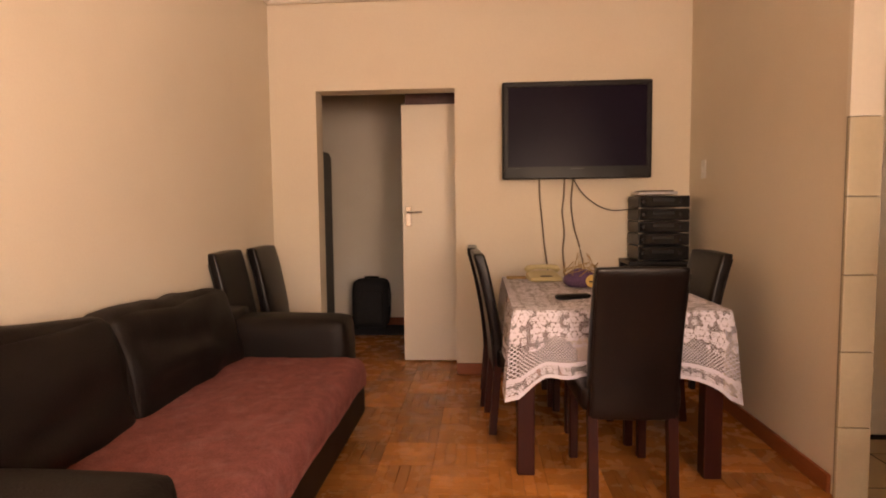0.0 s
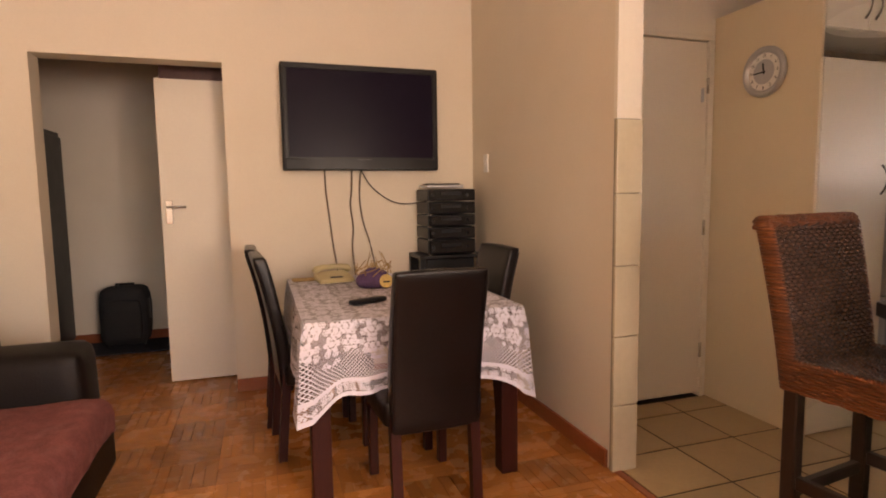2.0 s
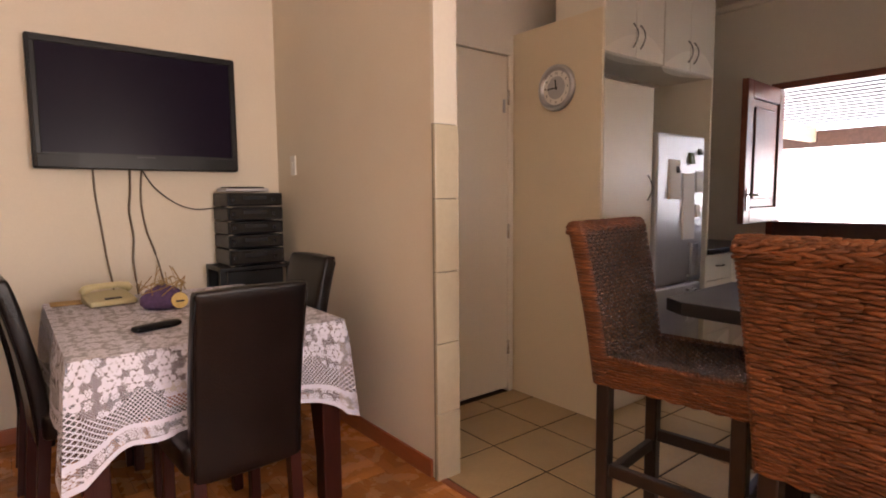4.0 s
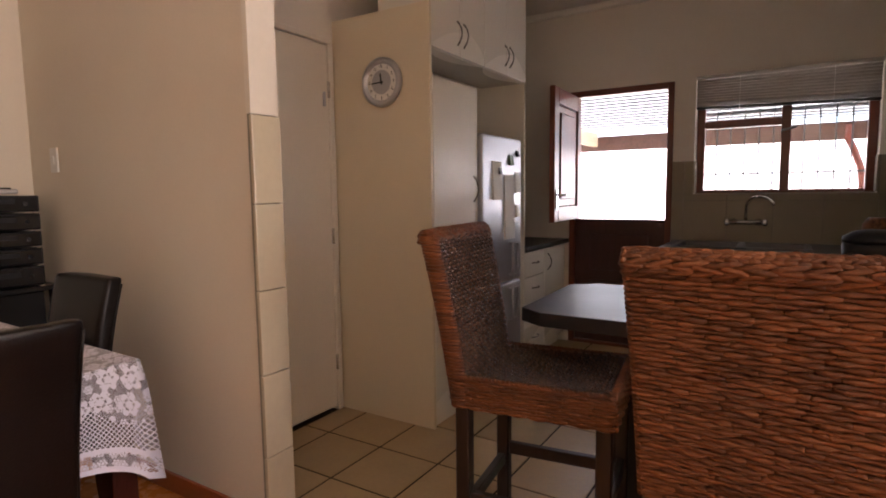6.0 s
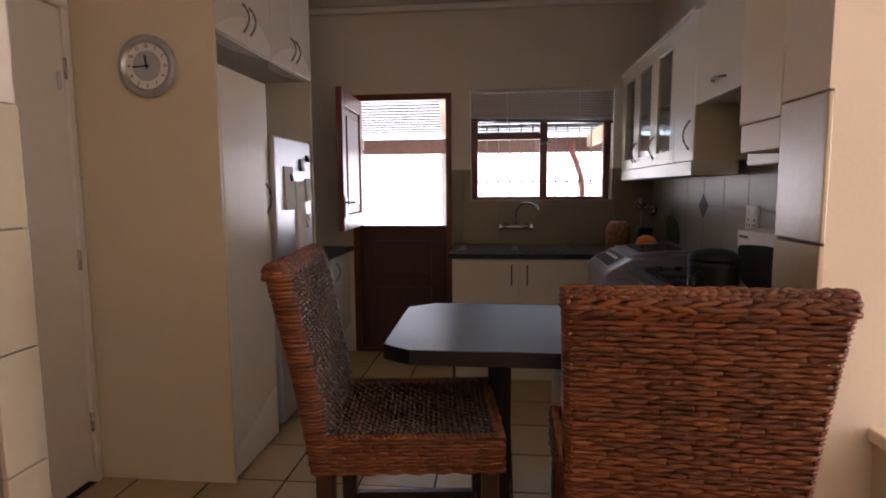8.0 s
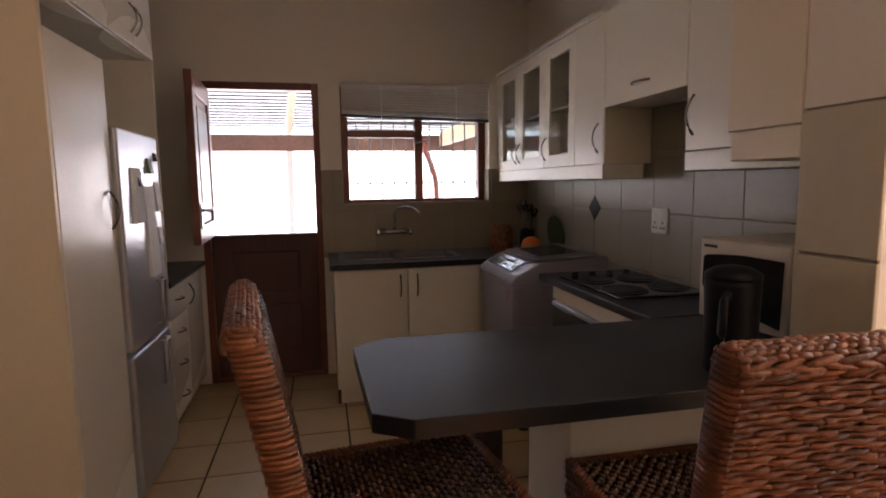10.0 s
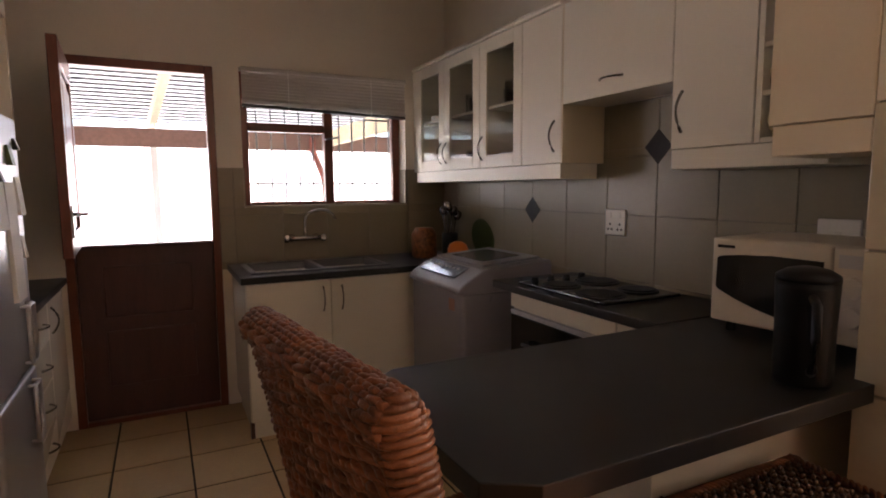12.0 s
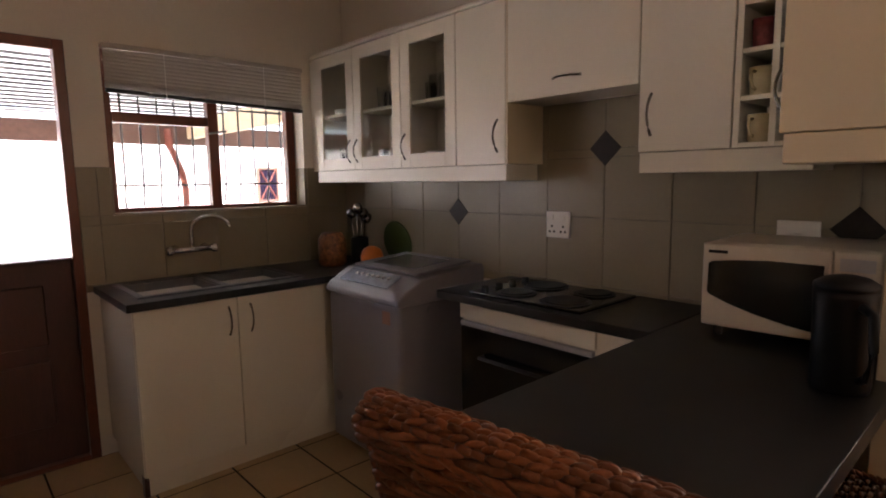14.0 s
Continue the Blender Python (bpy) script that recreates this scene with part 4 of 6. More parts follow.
def cable(name, pts, r, material, label):
    # smooth through the points
    out = []
    p = [Vector(q) for q in pts]
    p = [p[0] * 2 - p[1]] + p + [p[-1] * 2 - p[-2]]
    for i in range(1, len(p) - 2):
        for k in range(6):
            t = k / 6
            out.append(0.5 * ((2 * p[i]) + (p[i + 1] - p[i - 1]) * t + (2 * p[i - 1] - 5 * p[i] + 4 * p[i + 1] - p[i + 2]) * t * t + (3 * p[i] - p[i - 1] - 3 * p[i + 1] + p[i + 2]) * t ** 3))
    out.append(p[-2])
    return single(name, sweep(bmesh.new(), out, r, 6), material, label, "cable", tuple(pts[-1]), smooth=True)


cable("tv_cable", [(1.965, 6.84, 1.44), (1.97, 6.85, 1.30), (1.985, 6.85, 1.15), (2.005, 6.845, 0.95), (2.02, 6.80, 0.80), (2.02, 6.70, 0.62)], 0.0055, CABLE, "brown cable hanging from the television")
cable("tv_cable", [(2.145, 6.84, 1.44), (2.14, 6.85, 1.30), (2.13, 6.85, 1.20), (2.145, 6.85, 1.05), (2.135, 6.845, 0.92), (2.14, 6.80, 0.78), (2.14, 6.70, 0.62)], 0.006, CABLE, "brown cable hanging from the television")
cable("tv_cable", [(2.205, 6.84, 1.44), (2.195, 6.85, 1.32), (2.195, 6.85, 1.22), (2.215, 6.85, 1.08), (2.25, 6.83, 0.95), (2.28, 6.70, 0.70)], 0.0055, CABLE, "brown cable hanging from the television")
cable("speaker_cable", [(2.20, 6.83, 1.44), (2.27, 6.84, 1.33), (2.38, 6.84, 1.24), (2.48, 6.83, 1.205), (2.58, 6.80, 1.21), (2.64, 6.76, 1.22)], 0.004, CABLE_K, "black cable looping to the stereo")

# stereo stack on its stand in the corner
stand = thing("stereo_stand", "black low stand behind the dining table", "stand", (2.74, 6.7, 0), fixed=True)
part("top", B(2.53, 2.98, 6.56, 6.85, 0.84, 0.865, b=0.004), BLACK, stand)
for x in (2.55, 2.96):
    for y in (6.58, 6.83):
        part("leg", B(x - 0.018, x + 0.018, y - 0.018, y + 0.018, 0, 0.84), BLACK, stand)
part("shelf", B(2.54, 2.97, 6.58, 6.84, 0.42, 0.44), BLACK, stand)
# back panel and box added to keep the space under the stereo dark
part("back_panel", B(2.568, 2.942, 6.815, 6.835, 0.44, 0.84), BLACK, stand)
lowbox = single("loudspeaker", B(2.585, 2.925, 6.60, 6.81, 0.4405, 0.835, b=0.006, seg=2), BLACK, "black filler box added on the stand's lower shelf", "loudspeaker", (2.755, 6.7, 0.44))
stereo = thing("stereo_system", "black hi-fi tower of stacked components", "stereo", (2.74, 6.7, 0.865), fixed=True)
zz = 0.872
for k, h in enumerate((0.10, 0.085, 0.08, 0.085, 0.085)):
    unit = part("component", B(2.590, 2.922, 6.57, 6.84, zz, zz + h - 0.008, b=0.005, seg=2), BLACK, stereo)
    part("front_panel", B(2.598, 2.914, 6.562, 6.571, zz + 0.006, zz + h - 0.016, b=0.002), BLACK_GLOSS, unit)
    part("display", B(2.68, 2.82, 6.5595, 6.5625, zz + h * 0.45, zz + h * 0.7), BLACK, unit)
    for x in (2.62, 2.86):
        part("knob", lathe(bmesh.new(), [(0, 0), (0.010, 0), (0.009, 0.010), (0, 0.010)], 14, Matrix.Translation((x, 6.562, zz + h * 0.45)) @ Matrix.Rotation(radians(90), 4, "X")), BLACK, unit)
    for x in (2.605, 2.905):
        part("chrome_foot", B(x - 0.012, x + 0.012, 6.563, 6.58, zz - 0.008, zz - 0.001), CHROME, unit)
    zz += h
player = thing("disc_player", "flat silver disc player on top of the stereo", "player", (2.76, 6.7, zz), fixed=True)
part("casing", B(2.60, 2.86, 6.62, 6.80, zz, zz + 0.022, b=0.006, seg=2), SILVER, player)
part("lid", B(2.62, 2.84, 6.64, 6.78, zz + 0.022, zz + 0.030, b=0.003), BLACK, player)

sw = thing("light_switch", "white plastic light switch on the cream wall", "switch", (RWX, 6.60, 1.42), fixed=True)
part("plate", B(RWX - 0.010, RWX - 0.0005, 6.565, 6.635, 1.41, 1.53, b=0.003, seg=2), WHITE_PLASTIC, sw)
part("rocker", B(RWX - 0.016, RWX - 0.009, 6.59, 6.61, 1.45, 1.49, b=0.002), WHITE_PLASTIC, sw)

chest = thing("cream_cabinet", "cream painted low cabinet against the pillar wall", "cabinet", (2.84, 2.6, 0), fixed=True)
part("body", B(2.66, 3.043, 2.22, 3.085, 0.06, 0.80, b=0.004), PANEL, chest)
part("top", B(2.645, 3.044, 2.20, 3.10, 0.80, 0.83, b=0.006, seg=2), PANEL, chest)
part("plinth", B(2.69, 3.043, 2.24, 3.07, 0.0, 0.06), DOORDARK, chest)
for y0, y1 in ((2.23, 2.65), (2.655, 3.075)):
    d = part("door", B(2.643, 2.659, y0, y1, 0.08, 0.77, b=0.003), PANEL, chest)
    part("knob", lathe(bmesh.new(), [(0, 0), (0.008, 0), (0.006, 0.01), (0.013, 0.018), (0, 0.026)], 12, Matrix.Translation((2.643, y1 - 0.05 if y0 < 2.5 else y0 + 0.05, 0.5)) @ Matrix.Rotation(radians(-90), 4, "Y")), STEEL, d)

# passage things
ward = thing("dark_cabinet", "tall dark wooden cabinet in the passage", "cabinet", (-0.15, 8.2, 0), fixed=True)
part("body", B(-0.55, -0.02, 7.95, 8.55, 0.0, 1.82, b=0.008, seg=2), BLACK, ward)
part("door", B(-0.02, 0.0, 7.97, 8.53, 0.08, 1.78, b=0.004), BLACK, ward)
bag = thing("wheeled_suitcase", "black upright soft suitcase standing on a dark mat", "suitcase", (0.43, 8.38, 0.012), fixed=True)
part("body", soft_block(0.25, 0.60, 8.26, 8.50, 0.045, 0.52, cuts=7, puff=0.02, corner=0.05, rough=0.012, seed=2), BAG, bag, smooth=True)
part("pocket", soft_block(0.29, 0.56, 8.215, 8.275, 0.09, 0.42, cuts=5, puff=0.012, corner=0.02), BAG, bag, smooth=True)
bm = sweep(bmesh.new(), [(0.36, 8.38, 0.51), (0.36, 8.38, 0.545), (0.50, 8.38, 0.545), (0.50, 8.38, 0.51)], 0.010, 8)
part("handle", bm, BLACK, bag, smooth=True)
part("side_strap", B(0.598, 0.622, 8.31, 8.36, 0.25, 0.42, b=0.008, seg=2), CHARCOAL, bag, "grey side strap")
for x in (0.29, 0.56):
    part("wheel", lathe(bmesh.new(), [(0, -0.012), (0.034, -0.012), (0.036, 0), (0.034, 0.012), (0, 0.012)], 16, Matrix.Translation((x, 8.36, 0.048)) @ Matrix.Rotation(radians(90), 4, "Y")), RUBBER, bag)
single("floor_mat", B(0.02, 1.35, 8.12, 8.58, 0.001, 0.012, b=0.004), MAT_BLUE, "dark blue floor mat in the passage", "mat", (0.7, 8.35, 0.0))

# ------------------------------------------------------------------ kitchen
def bow_handle(parent, p, axis="z", length=0.13, out=(0, 1, 0), label="curved dark chrome handle"):
    """A bow handle centred at p on a face that looks along out."""
    o = Vector(out)
    a = Vector((0, 0, 1)) if axis == "z" else (Vector((1, 0, 0)) if axis == "x" else Vector((0, 1, 0)))
    pts = []
    for k in range(9):
        t = k / 8 * 2 - 1
        pts.append(Vector(p) + a * (t * length / 2) + o * (0.004 + 0.030 * (1 - t * t)))
    r = [0.0055 - 0.0015 * (1 - abs(k / 4 - 1)) for k in range(9)]
    return part("handle", sweep(bmesh.new(), pts, r, 8), HANDLE, parent, label, True)


# tall side panel, broom cupboard and wall units on the north side
tall = thing("broom_cupboard", "tall white single-door broom cupboard", "cupboard", (4.42, 5.4, 0), fixed=True)
part("body", B(4.143, 4.632, 5.128, NY - 0.002, 0.0, 1.895, b=0.002), MELAMINE, tall)
part("side_panel", B(4.122, 4.142, 5.108, NY - 0.001, 0.0, 2.26, b=0.002), PANEL, tall, "cream melamine side panel")
d = part("door", B(4.148, 4.630, 5.108, 5.126, 0.02, 1.893, b=0.003, seg=2), MELAMINE, tall)
bow_handle(d, (4.576, 5.108, 1.307), "z", 0.15, (0, -1, 0))
for x0, x1 in ((4.143, 4.724), (4.726, 5.343)):
    u = thing("wall_cupboard", "white two-door wall cupboard above the fridge", "cupboard", ((x0 + x1) / 2, 5.3, 2.035), fixed=True, group="high wall cupboards")
    part("body", B(x0, x1, 5.128, 5.45, 2.035, 2.62, b=0.002), MELAMINE, u)
    xm = (x0 + x1) / 2
    for a, c, hx in ((x0 + 0.003, xm - 0.002, xm - 0.035), (xm + 0.002, x1 - 0.003, xm + 0.035)):
        d = part("door", B(a, c, 5.108, 5.126, 2.037, 2.617, b=0.003, seg=2), MELAMINE, u)
        bow_handle(d, (hx, 5.108, 2.155), "z", 0.13, (0, -1, 0))
single("fridge_side_panel", B(5.323, 5.342, 5.11, NY, 0.0, 2.034, b=0.002), MELAMINE, "white melamine end panel beside the fridge", "panel", (5.33, 5.4, 0))

# clock
ck = thing("wall_clock", "round silver wall clock with a white dial", "clock", (4.12, 5.405, 1.882), fixed=True)
CM = Matrix.Translation((4.121, 5.405, 1.882)) @ Matrix.Rotation(radians(-90), 4, "Y")
part("case", lathe(bmesh.new(), [(0, 0), (0.122, 0), (0.131, 0.010), (0.129, 0.028), (0.117, 0.036), (0.104, 0.031), (0.100, 0.018), (0, 0.018)], 40, CM), SILVER, ck, smooth=True)
dial = part("dial", lathe(bmesh.new(), [(0, 0.0185), (0.096, 0.0185), (0.096, 0.0205), (0, 0.0205)], 40, CM), PAPER, ck, "off-white dial")
part("inner_disc", lathe(bmesh.new(), [(0, 0.0206), (0.062, 0.0206), (0.064, 0.0216), (0, 0.0216)], 40, CM), SILVER, dial, "silver inner disc")
for ang, ln, w in ((93, 0.066, 0.0035), (8, 0.046, 0.0045)):
    m = CM @ Matrix.Rotation(radians(-ang + 90), 4, "Z")
    part("hand_pointer", B(-0.012, ln, -w, w, 0.022, 0.0235, m=CM @ Matrix.Rotation(radians(ang), 4, "Z")), BLACK, dial)
for k in range(12):
    cu = bpy.data.curves.new("numeral", "FONT")
    cu.body, cu.size, cu.align_x, cu.align_y, cu.extrude = str(k if k else 12), 0.021, "CENTER", "CENTER", 0.0004
    a = radians(90 - 30 * k)
    ob = new("numeral", cu)
    m = Matrix.Translation((4.121 - 0.0212, 5.405 - 0.081 * math.cos(a), 1.882 + 0.081 * math.sin(a))) @ Matrix(((0, 0, -1, 0), (-1, 0, 0, 0), (0, 1, 0, 0), (0, 0, 0, 1)))
    dg = bpy.context.evaluated_depsgraph_get()
    me = bpy.data.meshes.new_from_object(ob.evaluated_get(dg))
    bpy.data.objects.remove(ob)
    bmn = bmesh.new()
    bmn.from_mesh(me)
    bmesh.ops.transform(bmn, matrix=m, verts=bmn.verts)
    part("numeral", bmn, BLACK, dial)
for k in range(60):
    if k % 5:
        continue
    a = radians(6 * k)
    part("tick", B(0.088, 0.094, -0.001, 0.001, 0.0208, 0.0216, m=CM @ Matrix.Rotation(a, 4, "Z")), BLACK, dial)

# fridge
fr = thing("fridge_freezer", "silver fridge-freezer with papers stuck on its door", "fridge", (4.93, 5.4, 0), fixed=True)
part("body", B(4.645, 5.215, 5.15, 5.72, 0.03, 1.635, b=0.008, seg=2), FRIDGE_SIDE, fr)
dt = part("upper_door", B(4.645, 5.215, 5.085, 5.145, 0.70, 1.64, b=0.014, seg=3), STEEL, fr)
db = part("freezer_door", B(4.645, 5.215, 5.085, 5.145, 0.06, 0.685, b=0.014, seg=3), STEEL, fr)
for dd, z0, z1 in ((dt, 0.74, 0.95), (db, 0.44, 0.65)):
    bm = sweep(bmesh.new(), [(5.03, 5.062, z0), (5.03, 5.062, z1), (5.11, 5.062, z1), (5.11, 5.062, z0)], 0.009, 8, closed=True)
    for x, z in ((5.03, z0), (5.03, z1), (5.11, z0), (5.11, z1)):
        sweep(bm, [(x, 5.090, z), (x, 5.062, z)], 0.008, 8)
    part("handle", bm, SILVER, dd, "silver bracket handle", True)
part("foot", B(4.67, 4.71, 5.2, 5.24, 0, 0.03), RUBBER, fr)
part("foot", B(5.15, 5.19, 5.2, 5.24, 0, 0.03), RUBBER, fr)
part("foot", B(4.67, 4.71, 5.62, 5.66, 0, 0.03), RUBBER, fr)
part("foot", B(5.15, 5.19, 5.62, 5.66, 0, 0.03), RUBBER, fr)
for x0, x1, z0, z1, mt in ((4.77, 4.90, 1.24, 1.48, PAPER), (4.94, 5.08, 0.98, 1.40, PAPER), (4.85, 4.885, 1.40, 1.44, CHARCOAL), (5.10, 5.18, 1.28, 1.42, PAPER), (5.01, 5.06, 1.46, 1.53, GREEN), (5.11, 5.16, 1.12, 1.2, PAPER), (5.12, 5.155, 1.52, 1.56, CHARCOAL)):
    bm = B(x0, x1, 5.0805 - (0.003 if mt is not PAPER else 0), 5.0845, z0, z1)
    for v in bm.verts:
        if v.co.z < z0 + 0.01 and v.co.y < 5.083:
            v.co.y -= 0.012
    part("paper_note" if mt is PAPER else "magnet", bm, mt, dt, "paper note" if mt is PAPER else "small magnet")

# drawer unit and counter beside the back door
du = thing("drawer_unit", "white four-drawer base unit beside the fridge", "drawer unit", (5.55, 5.4, 0), fixed=True)
part("body", B(5.345, 5.74, 5.14, NY - 0.002, 0.09, 0.852, b=0.002), MELAMINE, du)
part("plinth", B(5.345, 5.74, 5.18, NY - 0.01, 0, 0.09), MELAMINE, du)
for k in range(4):
    z0 = 0.10 + k * 0.188
    f = part("drawer_front", B(5.35, 5.735, 5.12, 5.139, z0, z0 + 0.183, b=0.003, seg=2), MELAMINE, du)
    bow_handle(f, (5.54, 5.12, z0 + 0.10), "x", 0.11, (0, -1, 0))
bu = thing("base_cupboard", "white single-door base cupboard by the back door", "cupboard", (6.0, 5.4, 0), fixed=True)
part("body", B(5.742, 6.2, 5.14, NY - 0.002, 0.09, 0.852, b=0.002), MELAMINE, bu)
part("plinth", B(5.742, 6.2, 5.18, NY - 0.01, 0, 0.09), MELAMINE, bu)
d = part("door", B(5.747, 6.195, 5.12, 5.139, 0.10, 0.848, b=0.003, seg=2), MELAMINE, bu)
bow_handle(d, (5.80, 5.12, 0.74), "z", 0.13, (0, -1, 0))
single("worktop_north", B(5.340, EX - 0.003, 5.10, NY - 0.003, 0.853, 0.888, b=0.005, seg=2), COUNTER, "charcoal laminate worktop beside the fridge", "worktop", (5.8, 5.4, 0.853))

# sink side under the window
sk = thing("sink_cupboard", "white two-door sink cupboard under the window", "cupboard", (5.9, 3.75, 0), fixed=True)
part("body", B(5.64, EX - 0.012, 2.74, 4.235, 0.10, 0.867, b=0.002), MELAMINE, sk)
part("plinth", B(5.655, EX - 0.02, 2.75, 4.215, 0.0, 0.10), MELAMINE, sk)
part("plinth_end", B(5.65, 5.69, 4.215, 4.235, 0.0, 0.10), DOORDARK, sk, "dark plinth corner")
for y0, y1, hy in ((3.779, 4.232, 3.822), (3.30, 3.775, 3.715)):
    d = part("door", B(5.62, 5.638, y0, y1, 0.105, 0.863, b=0.003, seg=2), MELAMINE, sk)
    bow_handle(d, (5.62, hy, 0.755), "z", 0.14, (-1, 0, 0))
bm = bmesh.new()
for a in ((5.60, 5.70, 2.735, 4.26), (6.12, EX - 0.012, 2.735, 4.26), (5.70, 6.12, 2.735, 3.40), (5.70, 6.12, 4.18, 4.26)):
    box(bm, *a, 0.869, 0.905)
single("worktop_sink", bm, COUNTER, "charcoal laminate worktop round the sink", "worktop", (5.9, 3.5, 0.869))
sink = thing("double_sink", "stainless steel inset double-bowl sink", "sink", (5.9, 3.79, 0.885), fixed=True)
bm = bmesh.new()
for a in ((5.685, 5.72, 3.385, 4.195), (6.10, 6.135, 3.385, 4.195), (5.72, 6.10, 3.385, 3.42), (5.72, 6.10, 4.16, 4.195), (5.72, 6.10, 3.77, 3.81)):
    box(bm, *a, 0.9055, 0.915, b=0.003)
part("rim", bm, SINK, sink)
for y0, y1 in ((3.42, 3.77), (3.81, 4.16)):
    bm = bmesh.new()
    for a in ((5.715, 5.722, y0, y1, 0.755, 0.907), (6.098, 6.105, y0, y1, 0.755, 0.907), (5.722, 6.098, y0 - 0.004, y0 + 0.003, 0.755, 0.907), (5.722, 6.098, y1 - 0.003, y1 + 0.004, 0.755, 0.907), (5.72, 6.10, y0, y1, 0.747, 0.755)):
        box(bm, *a)
    part("bowl", bm, SINK, sink)
tap = thing("wall_mixer_tap", "chrome wall-mounted mixer tap with swan neck", "tap", (EX - 0.02, 3.78, 1.05), fixed=True)
part("body", sweep(bmesh.new(), [(EX - 0.055, 3.68, 1.05), (EX - 0.055, 3.88, 1.05)], 0.017, 14), CHROME, tap, smooth=True)
for y in (3.70, 3.86):
    part("wall_union", sweep(bmesh.new(), [(EX - 0.012, y, 1.05), (EX - 0.05, y, 1.05)], [0.026, 0.015], 14), CHROME, tap, smooth=True)
for y, s in ((3.88, 1), (3.68, -1)):
    part("tap_knob", lathe(bmesh.new(), [(0, 0), (0.018, 0), (0.026, 0.010), (0.026, 0.028), (0.020, 0.036), (0, 0.038)], 12, Matrix.Translation((EX - 0.055, y, 1.05)) @ Matrix.Rotation(radians(-90 * s), 4, "X")), CHROME, tap)
pts = [(EX - 0.055, 3.78, 1.05), (EX - 0.056, 3.78, 1.15)]
for k in range(9):
    a = math.pi - math.pi * k / 8 * 0.95
    q = 0.075 + 0.075 * math.cos(a)
    pts.append((EX - 0.056 - q * 0.75, 3.78 - q * 1.15, 1.16 + 0.075 * math.sin(a)))
part("spout", sweep(bmesh.new(), pts, 0.010, 10), CHROME, tap, smooth=True)

# washing machine
wm = thing("washing_machine", "pale grey top-loading washing machine with a smoked lid", "washing machine", (5.26, 3.02, 0), fixed=True)
part("body", B(4.955, 5.575, 2.745, 3.30, 0.03, 0.815, b=0.025, seg=3), WASHER, wm)
bm = bmesh.new()
prof = [(3.315, 0.81), (3.315, 0.835), (3.285, 0.865), (3.17, 0.925), (2.90, 0.945), (2.755, 0.955), (2.745, 0.93), (2.745, 0.81)]
a = [bm.verts.new((4.95, y, z)) for y, z in prof]
c = [bm.verts.new((5.58, y, z)) for y, z in prof]
fs = [bm.faces.new(a), bm.faces.new(c[::-1])]
for i in range(len(prof)):
    j = (i + 1) % len(prof)
    bm.faces.new((a[i], c[i], c[j], a[j]))
bmesh.ops.bevel(bm, geom=bm.edges[:], offset=0.010, segments=2, profile=0.5, affect="EDGES")
topw = part("top_deck", bm, WASHER, wm)
cm = Matrix.Translation((5.30, 3.229, 0.897)) @ Matrix.Rotation(radians(-27.5), 4, "X")
pnl = part("control_panel", B(-0.22, 0.20, -0.052, 0.052, 0.0, 0.008, b=0.004, m=cm), PANEL_SHEEN, topw, "dark control panel with the window's blue-grey reflection in its colour")
for k in range(7):
    part("button", lathe(bmesh.new(), [(0, 0.008), (0.009, 0.008), (0.008, 0.013), (0, 0.013)], 12, cm @ Matrix.Translation((-0.16 + k * 0.045, -0.015, 0))), SILVER, pnl)
lid = part("lid", B(5.0, 5.53, 2.79, 3.155, 0.0, 0.014, b=0.006, seg=2, m=Matrix.Translation((0, 0, 0.943)) @ Matrix.Translation((0, 2.97, 0)) @ Matrix.Rotation(radians(-4), 4, "X") @ Matrix.Translation((0, -2.97, 0))), WASHER, topw)
part("lid_window", B(5.09, 5.44, 2.86, 3.10, 0.0, 0.004, b=0.0015, m=Matrix.Translation((0, 0, 0.958)) @ Matrix.Translation((0, 2.97, 0)) @ Matrix.Rotation(radians(-4), 4, "X") @ Matrix.Translation((0, -2.97, 0))), WASHER_DARK, lid, "smoked window")
part("sticker", B(5.03, 5.09, 3.3005, 3.3025, 0.72, 0.78), STICKER, wm, "small faded sticker")
for x in (5.02, 5.51):
    for y in (2.82, 3.22):
        part("foot", lathe(bmesh.new(), [(0, 0), (0.03, 0), (0.025, 0.035), (0, 0.035)], 14, Matrix.Translation((x, y, 0))), RUBBER, wm)
wm.scale.z = 1.03

# jars on the sink worktop
def jar(name, x, y, z, prof, material, label, cat):
    return single(name, lathe(bmesh.new(), prof, 20, Matrix.Translation((x, y, z))), material, label, cat, (x, y, z), smooth=True)


jar("storage_jar", 5.93, 3.05, 0.905, [(0, 0), (0.07, 0), (0.085, 0.02), (0.085, 0.16), (0.065, 0.19), (0.06, 0.2), (0, 0.2)], JARMIX, "jar of mixed red and brown dry goods", "jar")
jar("orange_bowl", 5.73, 2.90, 0.905, [(0, 0), (0.04, 0), (0.065, 0.03), (0.07, 0.062), (0.055, 0.10), (0.025, 0.118), (0, 0.12)], ORANGE, "round orange ceramic pot on the worktop", "pot")
ut = thing("utensil_holder", "dark utensil jar with steel ladles", "utensil holder", (5.90, 2.87, 0.905))
part("jar", lathe(bmesh.new(), [(0, 0), (0.05, 0), (0.055, 0.02), (0.055, 0.16), (0.048, 0.16), (0.045, 0.03), (0, 0.03)], 20), BLACK, ut, smooth=True)
